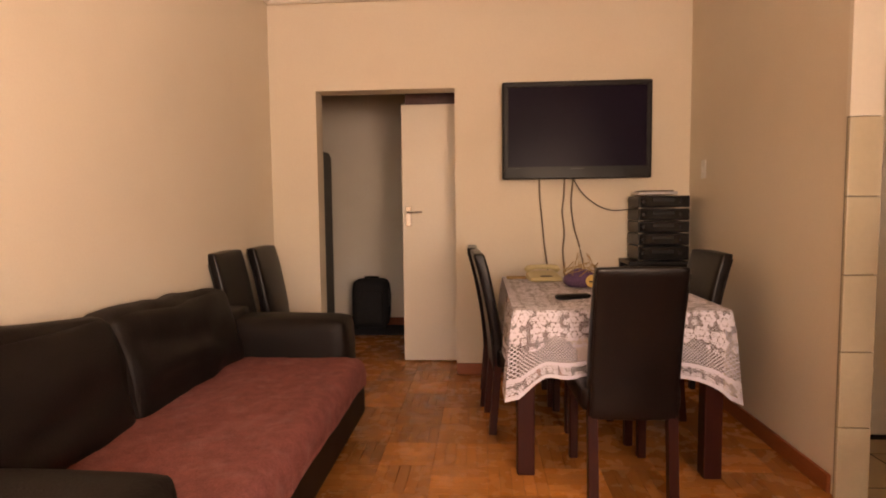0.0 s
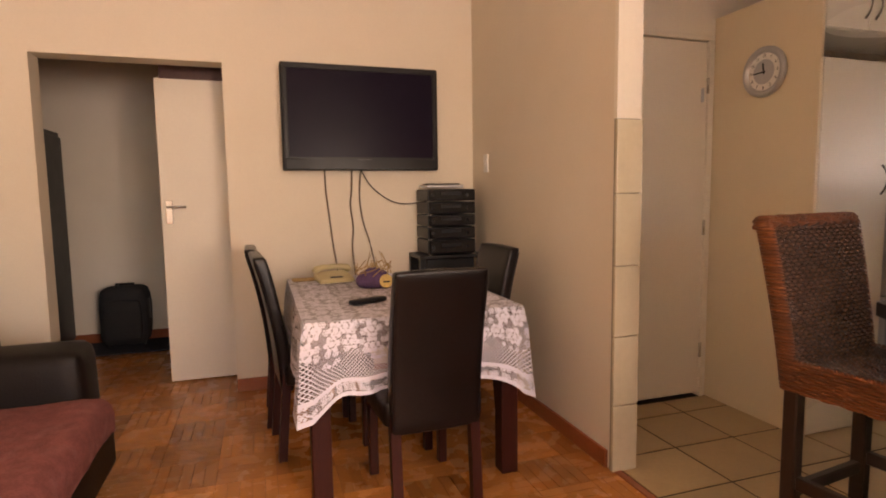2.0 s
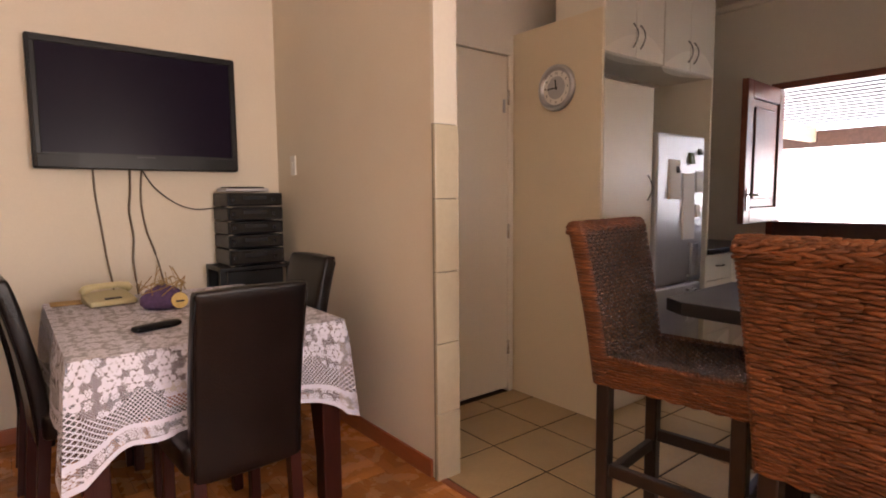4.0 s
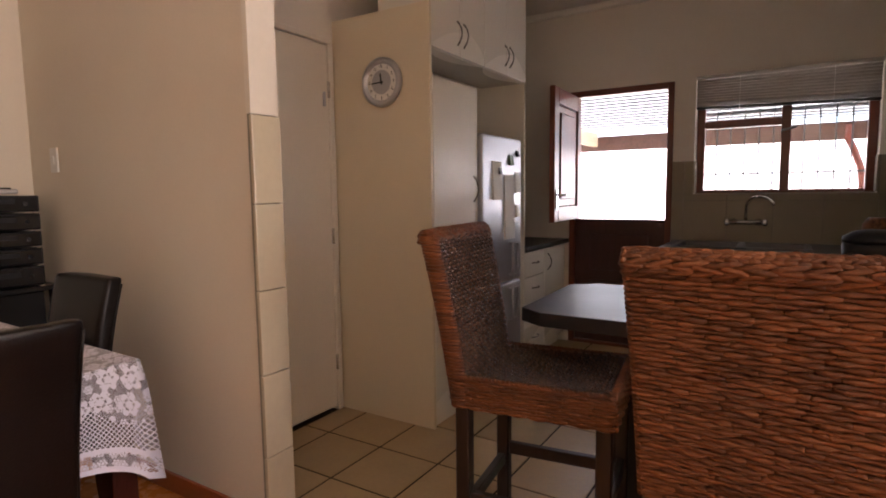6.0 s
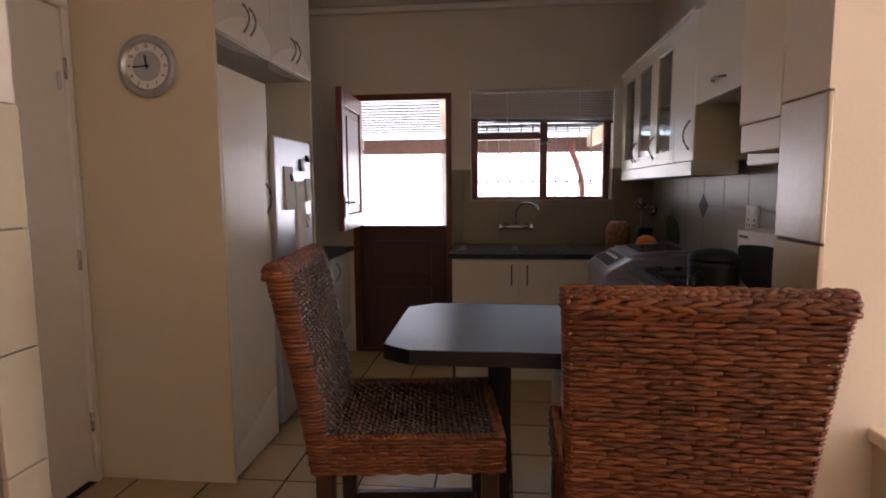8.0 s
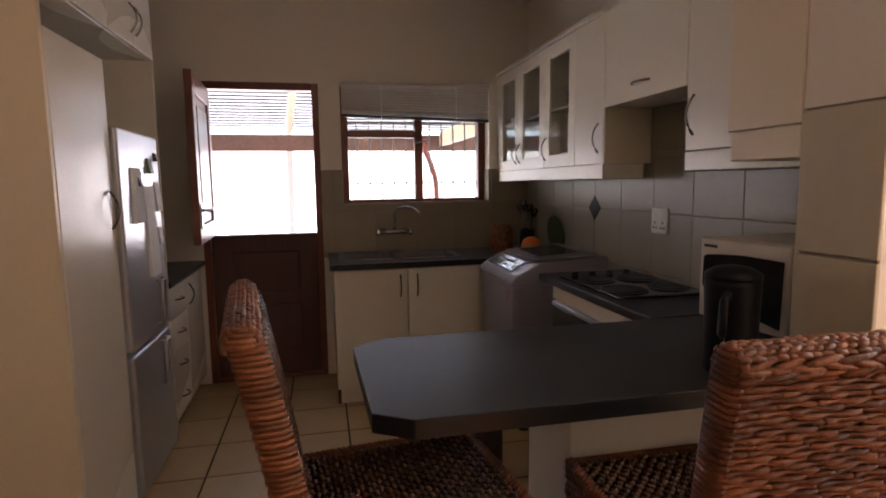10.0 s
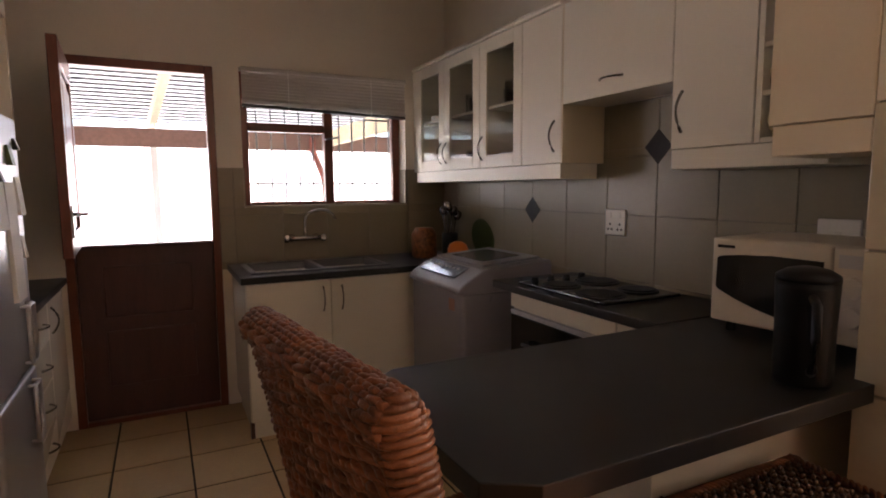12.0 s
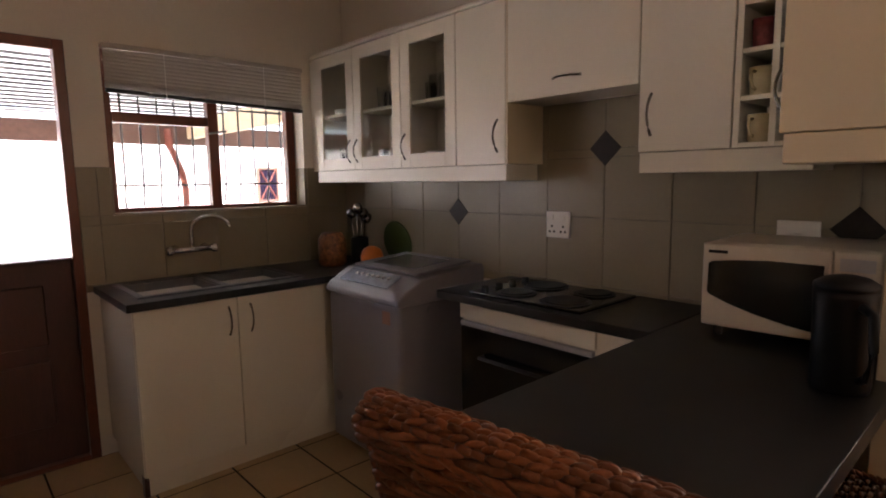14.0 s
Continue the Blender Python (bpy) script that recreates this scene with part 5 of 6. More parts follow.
for k, (dx, dy, h) in enumerate(((0.03, 0.02, 0.33), (-0.03, 0.03, 0.37), (0.0, -0.03, 0.31), (-0.02, 0.0, 0.35))):
    bm = sweep(bmesh.new(), [(dx * 0.3, dy * 0.3, 0.035), (dx * 1.5, dy * 1.5, h - 0.05)], 0.004, 6)
    lathe(bm, [(0, -0.02), (0.02, -0.015), (0.033, 0.0), (0.034, 0.022), (0.030, 0.004), (0.018, -0.010), (0, -0.014)], 14, Matrix.Translation((dx * 1.6, dy * 1.6, h - 0.03)) @ Matrix.Rotation(radians(50 + 30 * k), 4, "X"))
    part("ladle" if k % 2 else "spoon", bm, HANDLE, ut, smooth=True)
bm = lathe(bmesh.new(), [(0, 0), (0.13, 0), (0.135, 0.006), (0.13, 0.012), (0, 0.012)], 28, Matrix.Translation((5.68, 2.748, 1.035)) @ Matrix.Rotation(radians(82), 4, "X"))
single("green_board", bm, GREEN, "round green board leaning against the tiles", "board", (5.68, 2.748, 0.905))

# hob side
HZ, BZ = 0.935, 0.932
ov = thing("built_in_oven", "black built-in oven under the worktop", "oven", (4.2, 3.0, 0), fixed=True)
part("cabinet", B(4.005, 4.665, SY + 0.01, 3.185, 0.0, HZ - 0.038, b=0.002), MELAMINE, ov)
part("rail", B(4.005, 4.665, 3.186, 3.202, HZ - 0.105, HZ - 0.038, b=0.002), MELAMINE, ov)
part("trim_strip", B(4.012, 4.655, 3.186, 3.210, HZ - 0.135, HZ - 0.115, b=0.003), STEEL, ov)
dv = part("door", B(4.012, 4.655, 3.186, 3.208, 0.12, HZ - 0.138, b=0.004), BLACK_GLOSS, ov)
part("handle", sweep(bmesh.new(), [(4.14, 3.205, 0.69), (4.14, 3.240, 0.69), (4.52, 3.240, 0.69), (4.52, 3.205, 0.69)], 0.008, 8), BLACK, dv, smooth=True)
cu2 = thing("corner_base_unit", "white base unit between oven and bar", "cupboard", (3.6, 3.0, 0), fixed=True)
part("body", B(3.36, 3.64, SY + 0.01, 3.72, 0.08, BZ - 0.043, b=0.002), MELAMINE, cu2)
part("corner_body", B(3.64, 4.0, SY + 0.01, 3.185, 0.08, HZ - 0.038, b=0.002), MELAMINE, cu2)
part("plinth", B(3.40, 3.62, SY + 0.02, 3.68, 0.0, 0.08), MELAMINE, cu2)
part("drawer_front", B(3.66, 4.0, 3.186, 3.202, HZ - 0.20, HZ - 0.04, b=0.003), MELAMINE, cu2)
single("worktop_hob", B(3.801, 4.79, SY + 0.012, 3.225, HZ - 0.037, HZ, b=0.005, seg=2), COUNTER, "charcoal laminate worktop holding the hob", "worktop", (4.25, 3.0, HZ - 0.037))
hob = thing("electric_hob", "black four-plate electric hob", "hob", (4.35, 3.02, HZ), fixed=True)
part("plate_frame", B(4.08, 4.63, 2.785, 3.185, HZ, HZ + 0.012, b=0.005, seg=2), BLACK_GLOSS, hob)
for x, y, r in ((4.21, 2.885, 0.070), (4.45, 2.885, 0.085), (4.21, 3.085, 0.085), (4.45, 3.085, 0.070)):
    part("hotplate", lathe(bmesh.new(), [(0, 0.012), (r + 0.012, 0.012), (r + 0.012, 0.016), (r, 0.0165), (r - 0.003, 0.0215), (r - 0.02, 0.0215), (0, 0.020)], 28, Matrix.Translation((x, y, HZ))), BLACK, hob)
for k in range(4):
    part("knob", lathe(bmesh.new(), [(0, 0.012), (0.017, 0.012), (0.015, 0.030), (0, 0.032)], 14, Matrix.Translation((4.595, 2.85 + k * 0.09, HZ))), BLACK, hob)

# breakfast bar
bar = thing("breakfast_bar", "charcoal laminate breakfast bar with clipped corners", "bar counter", (3.5, 3.5, 0), fixed=True)
bm = prism(bmesh.new(), [(3.798, SY + 0.012), (3.798, 4.13), (3.725, 4.22), (3.247, 4.21), (3.195, 4.13), (3.195, 3.226), (3.242, 3.226), (3.242, SY + 0.012)], BZ - 0.042, BZ, b=0.002)
part("bar_top", bm, COUNTER, bar)
part("post", B(3.46, 3.53, 3.86, 3.93, 0.0, BZ - 0.042, b=0.004), BLACK, bar, "black square post")
part("foot_plate", B(3.40, 3.59, 3.80, 3.99, 0.0, 0.012, b=0.004), BLACK, bar)

# microwave
mw = thing("microwave_oven", "white microwave oven with a dark curved window", "microwave", (3.497, 2.930, BZ), 4)
part("casing", B(-0.225, 0.20, -0.17, 0.155, 0.034, 0.286, b=0.008, seg=2), MICRO, mw)
dm = part("door", B(-0.118, 0.205, 0.156, 0.185, 0.036, 0.284, b=0.006, seg=2), MICRO, mw)
bm = bmesh.new()
ol = [(0.186, 0.224), (0.176, 0.232), (0.12, 0.239), (0.03, 0.245), (-0.103, 0.243), (-0.098, 0.058), (-0.02, 0.070), (0.06, 0.088), (0.13, 0.110), (0.182, 0.132), (0.188, 0.140)]
lo = [bm.verts.new((x, 0.1855, z)) for x, z in ol]
hi = [bm.verts.new((x, 0.189, z)) for x, z in ol]
bm.faces.new(lo)
bm.faces.new(hi[::-1])
for i in range(len(ol)):
    j = (i + 1) % len(ol)
    bm.faces.new((lo[i], hi[i], hi[j], lo[j]))
part("window", bm, BLACK_GLOSS, dm, "dark curved window")
part("brand_bar", B(0.135, 0.188, 0.1855, 0.187, 0.256, 0.265), BLACK, dm)
cp = part("control_panel", B(-0.223, -0.121, 0.156, 0.182, 0.036, 0.284, b=0.006, seg=2), MICRO, mw)
part("display", B(-0.210, -0.135, 0.182, 0.1845, 0.232, 0.265), SILVER, cp)
for z in (0.185, 0.110):
    part("dial", lathe(bmesh.new(), [(0, 0), (0.028, 0), (0.024, 0.018), (0, 0.019)], 20, Matrix.Translation((-0.172, 0.182, z)) @ Matrix.Rotation(radians(-90), 4, "X")), MICRO, cp)
for x in (-0.19, 0.17):
    for y in (-0.14, 0.13):
        part("foot", lathe(bmesh.new(), [(0, 0), (0.014, 0), (0.012, 0.035), (0, 0.035)], 10, Matrix.Translation((x, y, 0))), RUBBER, mw)

# kettle-like black jug on the bar
jg = thing("coffee_jug", "tall black plastic jug with a domed lid", "jug", (3.285, 3.345, BZ))
JM = Matrix.Diagonal((0.95, 0.95, 1.08, 1.0))
part("body", lathe(bmesh.new(), [(0, 0), (0.060, 0), (0.063, 0.01), (0.063, 0.12), (0.066, 0.20), (0.066, 0.212), (0, 0.212)], 28, JM), JUG, jg, smooth=True)
part("lid", lathe(bmesh.new(), [(0, 0.213), (0.067, 0.213), (0.066, 0.224), (0.045, 0.236), (0.02, 0.241), (0, 0.242)], 28, JM), JUG, jg, smooth=True)
part("handle", sweep(bmesh.new(), [(-0.04, 0.045, 0.20), (-0.065, 0.075, 0.19), (-0.070, 0.082, 0.12), (-0.058, 0.066, 0.05), (-0.045, 0.048, 0.04)], 0.010, 8), JUG, jg, smooth=True)

# sockets
def socket(x, z, label, blank=False):
    s = thing("power_socket", label, "socket", (x, SY + 0.012, z), fixed=True, group="wall sockets")
    p = part("plate", B(x - 0.063, x + 0.063, SY + 0.0085, SY + 0.021, z - 0.06, z + 0.06, b=0.004, seg=2), WHITE_PLASTIC, s)
    for dx in ((-0.03, 0.03) if not blank else ()):
        for a, c in ((0.0, -0.008), (-0.012, -0.032), (0.012, -0.032)):
            part("pin_hole", lathe(bmesh.new(), [(0, 0), (0.0055, 0), (0.0055, 0.0015), (0, 0.0015)], 10, Matrix.Translation((x + dx + a, SY + 0.0205, z + c)) @ Matrix.Rotation(radians(-90), 4, "X")), BLACK, p)
        part("rocker", B(x + dx - 0.009, x + dx + 0.009, SY + 0.020, SY + 0.025, z + 0.02, z + 0.045, b=0.002), WHITE_PLASTIC, p)
    if blank:
        part("rocker", B(x - 0.012, x + 0.012, SY + 0.020, SY + 0.025, z - 0.02, z + 0.02, b=0.002), WHITE_PLASTIC, p)


socket(4.495, 1.205, "white double power socket on the tiles")
socket(3.545, 1.205, "white isolator switch above the microwave", True)

# wall cupboards on the south wall
UY, UZ0, UZ1 = 2.985, 1.478, 2.165
xs = [6.17, 5.752, 5.316, 4.904, 4.595]


def open_case(u, x0, x1, z0, z1, shelves):
    """A cupboard case with a hollow inside: back, sides, floor, top and shelves."""
    for nm, a in (("side", (x0, x0 + 0.016, SY + 0.012, UY - 0.02, z0, z1)), ("side", (x1 - 0.016, x1, SY + 0.012, UY - 0.02, z0, z1)), ("back", (x0 + 0.016, x1 - 0.016, SY + 0.012, SY + 0.020, z0, z1)), ("bottom", (x0 + 0.016, x1 - 0.016, SY + 0.020, UY - 0.02, z0, z0 + 0.016)), ("top", (x0 + 0.016, x1 - 0.016, SY + 0.020, UY - 0.02, z1 - 0.016, z1))):
        part(nm, B(*a), MELAMINE, u)
    for z in shelves:
        part("shelf", B(x0 + 0.017, x1 - 0.017, SY + 0.021, UY - 0.03, z, z + 0.016), MELAMINE, u)


def tumbler(x, y, z, h, label="clear drinking glass on a cupboard shelf"):
    single("drinking_glass", lathe(bmesh.new(), [(0, 0), (0.028, 0), (0.034, h), (0.031, h), (0.026, 0.008), (0, 0.008)], 16, Matrix.Translation((x, y, z))), CLEAR, label, "glass", (x, y, z), smooth=True, group="glasses in the cupboard")


def plates(x, y, z, count, r):
    for k in range(count):
        single("plate", lathe(bmesh.new(), [(0, 0), (r * 0.6, 0), (r, 0.010), (r, 0.013), (r * 0.6, 0.004), (0, 0.004)], 24, Matrix.Translation((x, y, z + k * 0.0075))), PLATE, "white china plate stacked in the cupboard", "plate", (x, y, z + k * 0.0075), smooth=True, group="plates in the cupboard")


hs = [None, None, None]
for k in range(3):
    x1, x0 = xs[k], xs[k + 1]
    u = thing("glazed_wall_cupboard", "white wall cupboard with a clear glass door", "cupboard", ((x0 + x1) / 2, 2.85, UZ0), fixed=True, group="glazed wall cupboards")
    open_case(u, x0 + 0.001, x1 - 0.001, UZ0, UZ1, (1.80,))
    d = part("door", None or (lambda bm: [box(bm, *a, b=0.002) for a in ((x0 + 0.002, x0 + 0.075, UY - 0.018, UY, UZ0, UZ1), (x1 - 0.075, x1 - 0.002, UY - 0.018, UY, UZ0, UZ1), (x0 + 0.075, x1 - 0.075, UY - 0.018, UY, UZ0, UZ0 + 0.07), (x0 + 0.075, x1 - 0.075, UY - 0.018, UY, UZ1 - 0.07, UZ1))] and bm)(bmesh.new()), MELAMINE, u)
    p = part("pane", B(x0 + 0.072, x1 - 0.072, UY - 0.012, UY - 0.008, UZ0 + 0.067, UZ1 - 0.067), CLEAR, d)
    p.visible_shadow = False
    bow_handle(d, ((x0 + 0.038) if k == 0 else (x1 - 0.038), UY, 1.585), "z", 0.13, (0, 1, 0))
    rr = random.Random(k + 3)
    for j in range(4):
        if k < 2:
            tumbler(x0 + 0.09 + j * 0.08, 2.87 + rr.uniform(-0.03, 0.03), UZ0 + 0.0165, rr.uniform(0.09, 0.14))
        if k != 0:
            tumbler(x0 + 0.09 + j * 0.08, 2.87 + rr.uniform(-0.03, 0.03), 1.8165, rr.uniform(0.08, 0.13))
    if k == 2:
        plates(x0 + 0.21, 2.86, UZ0 + 0.0165, 8, 0.10)
    if k == 0:
        plates(x0 + 0.21, 2.86, 1.8165, 3, 0.10)
u = thing("wall_cupboard", "white single-door wall cupboard", "cupboard", (4.72, 2.85, UZ0), fixed=True)
part("body", B(4.597, 4.902, SY + 0.012, UY - 0.02, UZ0, UZ1), MELAMINE, u)
d = part("door", B(4.598, 4.901, UY - 0.018, UY, UZ0, UZ1, b=0.003, seg=2), MELAMINE, u)
bow_handle(d, (4.64, UY, 1.60), "z", 0.14, (0, 1, 0))
part("end_panel", B(4.588, 4.596, SY + 0.012, UY - 0.002, UZ0, UZ1), PANEL, u)
single("light_rail", B(4.586, 6.16, SY + 0.05, UY + 0.008, 1.405, 1.476, b=0.003), MELAMINE, "white light rail under the wall cupboards", "light rail", (5.3, 2.9, 1.405))
single("cupboard_filler", B(6.162, EX - 0.002, SY + 0.012, UY - 0.01, 1.478, UZ1), MELAMINE, "white filler strip between cupboard and wall", "filler strip", (6.2, 2.85, 1.478))
u = thing("hood_cupboard", "white lift-up cupboard above the hob", "cupboard", (4.26, 2.85, 1.735), fixed=True)
part("body", B(3.990, 4.587, SY + 0.012, UY - 0.02, 1.737, UZ1), MELAMINE, u)
d = part("flap_door", B(3.991, 4.586, UY - 0.018, UY, 1.735, UZ1, b=0.003, seg=2), MELAMINE, u)
bow_handle(d, (4.285, UY, 1.80), "x", 0.13, (0, 1, 0))
u = thing("wall_cupboard", "white tall-door wall cupboard beside the mug rack", "cupboard", (3.80, 2.85, 1.50), fixed=True)
part("body", B(3.680, 3.987, SY + 0.012, UY - 0.02, 1.50, 2.22), MELAMINE, u)
d = part("door", B(3.681, 3.986, UY - 0.018, UY, 1.50, 2.22, b=0.003, seg=2), MELAMINE, u)
bow_handle(d, (3.940, UY, 1.625), "z", 0.14, (0, 1, 0))
single("light_rail", B(3.452, 3.978, SY + 0.05, UY + 0.006, 1.427, 1.497, b=0.003), MELAMINE, "white light rail under the mug rack", "light rail", (3.7, 2.9, 1.427))
single("cornice_moulding", B(4.59, 6.20, UY - 0.06, UY + 0.02, UZ1, UZ1 + 0.025, b=0.008, seg=2), MELAMINE, "white moulding along the cupboard tops", "moulding", (5.3, 2.95, UZ1))

rack = thing("mug_rack", "white open pigeon-hole rack filled with mugs", "shelf", (3.54, 2.85, 1.50), fixed=True)
part("back", B(3.452, 3.678, SY + 0.012, SY + 0.02, 1.50, 2.22), MELAMINE, rack)
for x in (3.658, 3.557, 3.454):
    part("upright", B(x, x + 0.018, SY + 0.021, UY - 0.002, 1.50, 2.22), MELAMINE, rack)
for k in range(6):
    z = 1.50 + k * 0.140
    part("shelf", B(3.472, 3.557, SY + 0.021, UY - 0.006, z, z + 0.014), MELAMINE, rack)
    part("shelf", B(3.575, 3.658, SY + 0.021, UY - 0.006, z, z + 0.014), MELAMINE, rack)


def mug(x, y, z, material, label, turn):
    mg = thing("mug", label, "mug", (x, y, z), turn, "mugs in the rack")
    part("cup", lathe(bmesh.new(), [(0, 0), (0.027, 0), (0.033, 0.012), (0.034, 0.05), (0.037, 0.085), (0.034, 0.085), (0.031, 0.05), (0.029, 0.01), (0, 0.008)], 22), material, mg, smooth=True)
    part("handle", sweep(bmesh.new(), [(0.032, 0, 0.07), (0.050, 0, 0.072), (0.056, 0, 0.05), (0.048, 0, 0.025), (0.031, 0, 0.018)], 0.005, 8), material, mg, smooth=True)


for k, (mt, lb) in enumerate(((MUG, "cream glazed mug with faint brown writing"), (MUG, "cream glazed mug with faint brown writing"), (MUG_RED, "dark red patterned mug in the rack"), (MUG_WHITE, "plain white glazed mug in the rack"))):
    mug(3.617, 2.93, 1.5145 + k * 0.140, mt, lb, 75 if k != 2 else 170)
    if k < 2:
        mug(3.515, 2.93, 1.5145 + k * 0.140, mt, lb, 80)
u = thing("wall_cupboard", "cream-ended wall cupboard on the pillar wall", "cupboard", (3.33, 3.1, 1.52), fixed=True)
part("body", B(3.24, 3.455, 2.99, 3.205, 1.52, 2.35), MELAMINE, u)
part("end_panel", B(3.24, 3.475, 3.206, 3.224, 1.52, 2.35, b=0.002), PANEL, u, "cream end panel")
d = part("door", B(3.456, 3.473, 2.992, 3.205, 1.52, 2.35, b=0.003), MELAMINE, u)
bow_handle(d, (3.473, 3.17, 1.64), "z", 0.14, (1, 0, 0))
part("light_rail", B(3.24, 3.465, 2.99, 3.222, 1.442, 1.518, b=0.003), PANEL, u)


# woven bar stools
def strand(bm, pts, up, out, hh, tt, n=6):
    """A flattened rope through points; hh and tt are its half height and half thickness at each point."""
    rings = []
    for p, h, t in zip(pts, hh, tt):
        rings.append([bm.verts.new(p + up * (math.cos(2 * math.pi * j / n) * h) + out * (math.sin(2 * math.pi * j / n) * t)) for j in range(n)])
    fs = [bm.faces.new(rings[0][::-1]), bm.faces.new(rings[-1])]
    for a, c in zip(rings, rings[1:]):
        for j in range(n):
            fs.append(bm.faces.new((a[j], a[(j + 1) % n], c[(j + 1) % n], c[j])))
    for f in fs:
        f.smooth = True


def grain(bm, p, along, up, out, ln, hgt, thick, n=6, end=0.74):
    """One turn of rope: a plump grain along a strand."""
    ts = (-0.5, -0.28, 0.0, 0.28, 0.5)
    ss = (end, 0.96, 1.0, 0.96, end)
    pts = [p + along * (t * ln) + up * (t * hgt * 0.16) - out * (thick * 0.22 * (2 * t) ** 2) for t in ts]
    strand(bm, pts, up, out, [hgt * 0.5 * q for q in ss], [thick * 0.5 * q for q in ss], n)


def woven_row(bm, rnd, a, c, out, z_of, pitch, phase, cell=0.031):
    """One row of rope from a to c, going over and under every cell, in pieces of uneven length."""
    d = (c - a).normalized()
    L, Z, s = (c - a).length, Vector((0, 0, 1)), 0.0
    while s < L - 0.004:
        e = min(L, s + rnd.uniform(0.05, 0.15))
        if L - e < 0.03:
            e = L
        n = max(3, int((e - s) / 0.0085))
        lift, plump = rnd.uniform(-0.0006, 0.0010), rnd.uniform(0.92, 1.08)
        pts, hh, tt = [], [], []
        for k in range(n + 1):
            u = s + (e - s) * k / n
            w = math.sin(math.pi * u / cell + phase)
            tip = 0.75 if k in (0, n) else 1.0
            pts.append(a + d * u + out * (0.0023 * w + lift) + Z * (z_of(u) + 0.0007 * math.sin(u * 37 + phase * 3 + lift * 900)))
            hh.append(pitch * 0.53 * plump * tip * (1.0 + 0.20 * w))
            tt.append(0.0050 * tip * (1.0 + 0.18 * w))
        strand(bm, pts, Z, out, hh, tt)
        s = e - 0.003


def bar_stool_parts(st):
    """The seat reaches from the back at y = 0 towards -y."""
    rnd = random.Random(11)
    W, SZ, TOP, LOW = 0.211, 0.748, 1.180, 0.652
    X, Y, Z = Vector((1, 0, 0)), Vector((0, 1, 0)), Vector((0, 0, 1))
    flat = lambda u: 0.0

    def back_y(z):
        t = max(0.0, (z - 0.62) / (TOP - 0.62))
        return -0.100 + 0.070 * t + 0.030 * t * t

    def half_w(z):
        t = max(0.0, (z - LOW) / (TOP - LOW))
        return 0.209 + 0.021 * t ** 1.3
    # back: core
    bm = bmesh.new()
    rows = []
    for k in range(13):
        z = 0.66 + (TOP - 0.022 - 0.66) * k / 12
        y, w = back_y(z), half_w(z) - 0.003
        rows.append([bm.verts.new((-w, y + 0.023, z)), bm.verts.new((w, y + 0.023, z)), bm.verts.new((w, y - 0.023, z)), bm.verts.new((-w, y - 0.023, z))])
    for a, c in zip(rows, rows[1:]):
        for j in range(4):
            bm.faces.new((a[j], a[(j + 1) % 4], c[(j + 1) % 4], c[j]))
    bm.faces.new(rows[-1])
    bm.faces.new(rows[0][::-1])
    back = part("backrest", bm, WICKER_CORE, st)
    # back: rope rows on the rear face, wrapped round both edges
    bm = bmesh.new()
    nrow = 51
    pitch = (TOP - 0.030 - LOW) / (nrow - 1)
    for k in range(nrow):
        z = LOW + pitch * k
        w, y = half_w(z), back_y(z)
        woven_row(bm, rnd, Vector((-w, y + 0.0255, z)), Vector((w, y + 0.0255, z)), Y, flat, pitch, math.pi * (k % 2) + rnd.uniform(-0.9, 0.9))
        for s in (-1, 1):
            j = rnd.uniform(-0.001, 0.001)
            pts = [Vector((s * (w - 0.004), y + 0.030, z + j)), Vector((s * (w + 0.003), y + 0.024, z + j)), Vector((s * (w + 0.0055), y + 0.004, z - j)), Vector((s * (w + 0.004), y - 0.018, z - j)), Vector((s * (w - 0.004), y - 0.030, z - j))]
            strand(bm, pts, Z, X * s, [pitch * q for q in (0.40, 0.52, 0.54, 0.50, 0.36)], [0.0045, 0.0055, 0.0058, 0.0052, 0.004])
    # back: thick plaited roll along the top
    wt = half_w(TOP) + 0.004
    for r, turn in enumerate((-114, -94, -75, -57, -40, -24, -8, 8, 24, 40, 57, 75, 94, 114)):
        o = Vector((0, math.sin(radians(turn)), math.cos(radians(turn))))
        side = o.cross(X)
        knot = abs(turn) < 66
        x = -wt - 0.012 * (r % 2)
        while x < wt - 0.008:
            ln = rnd.uniform(0.017, 0.024) if knot else rnd.uniform(0.040, 0.062)
            a, c = max(x, -wt), min(x + ln, wt)
            mid = Vector(((a + c) / 2, back_y(TOP), TOP - 0.030)) + o * (0.0275 + rnd.uniform(-0.0015, 0.002))
            grain(bm, mid, (X + side * rnd.uniform(0.05, 0.25) * (1 if r % 2 else -1)).normalized(), side, o, c - a + 0.003, 0.0105 if knot else 0.0125, 0.0115)
            x += ln * 0.86
    for s in (-1, 1):
        for k in range(4):
            z = TOP - 0.030 + k * 0.0085
            y, h = back_y(TOP), 0.028 * math.sqrt(max(0.05, 1 - (k * 0.0085 / 0.030) ** 2))
            pts = [Vector((s * (wt - 0.006), y + h, z)), Vector((s * (wt + 0.003 - 0.001 * k), y + h * 0.5, z)), Vector((s * (wt + 0.005 - 0.0015 * k), y, z)), Vector((s * (wt + 0.003 - 0.001 * k), y - h * 0.5, z)), Vector((s * (wt - 0.006), y - h, z))]
            strand(bm, pts, Z, X * s, [0.0045, 0.0055, 0.0058, 0.0055, 0.0045], [0.0045, 0.0058, 0.006, 0.0058, 0.0045])
    tagged(part("rope_weave", bm, WICKER, back, "thick orange-brown rope rows"), kind="stuff")
    # back: fine basket weave facing the seat
    bm = bmesh.new()
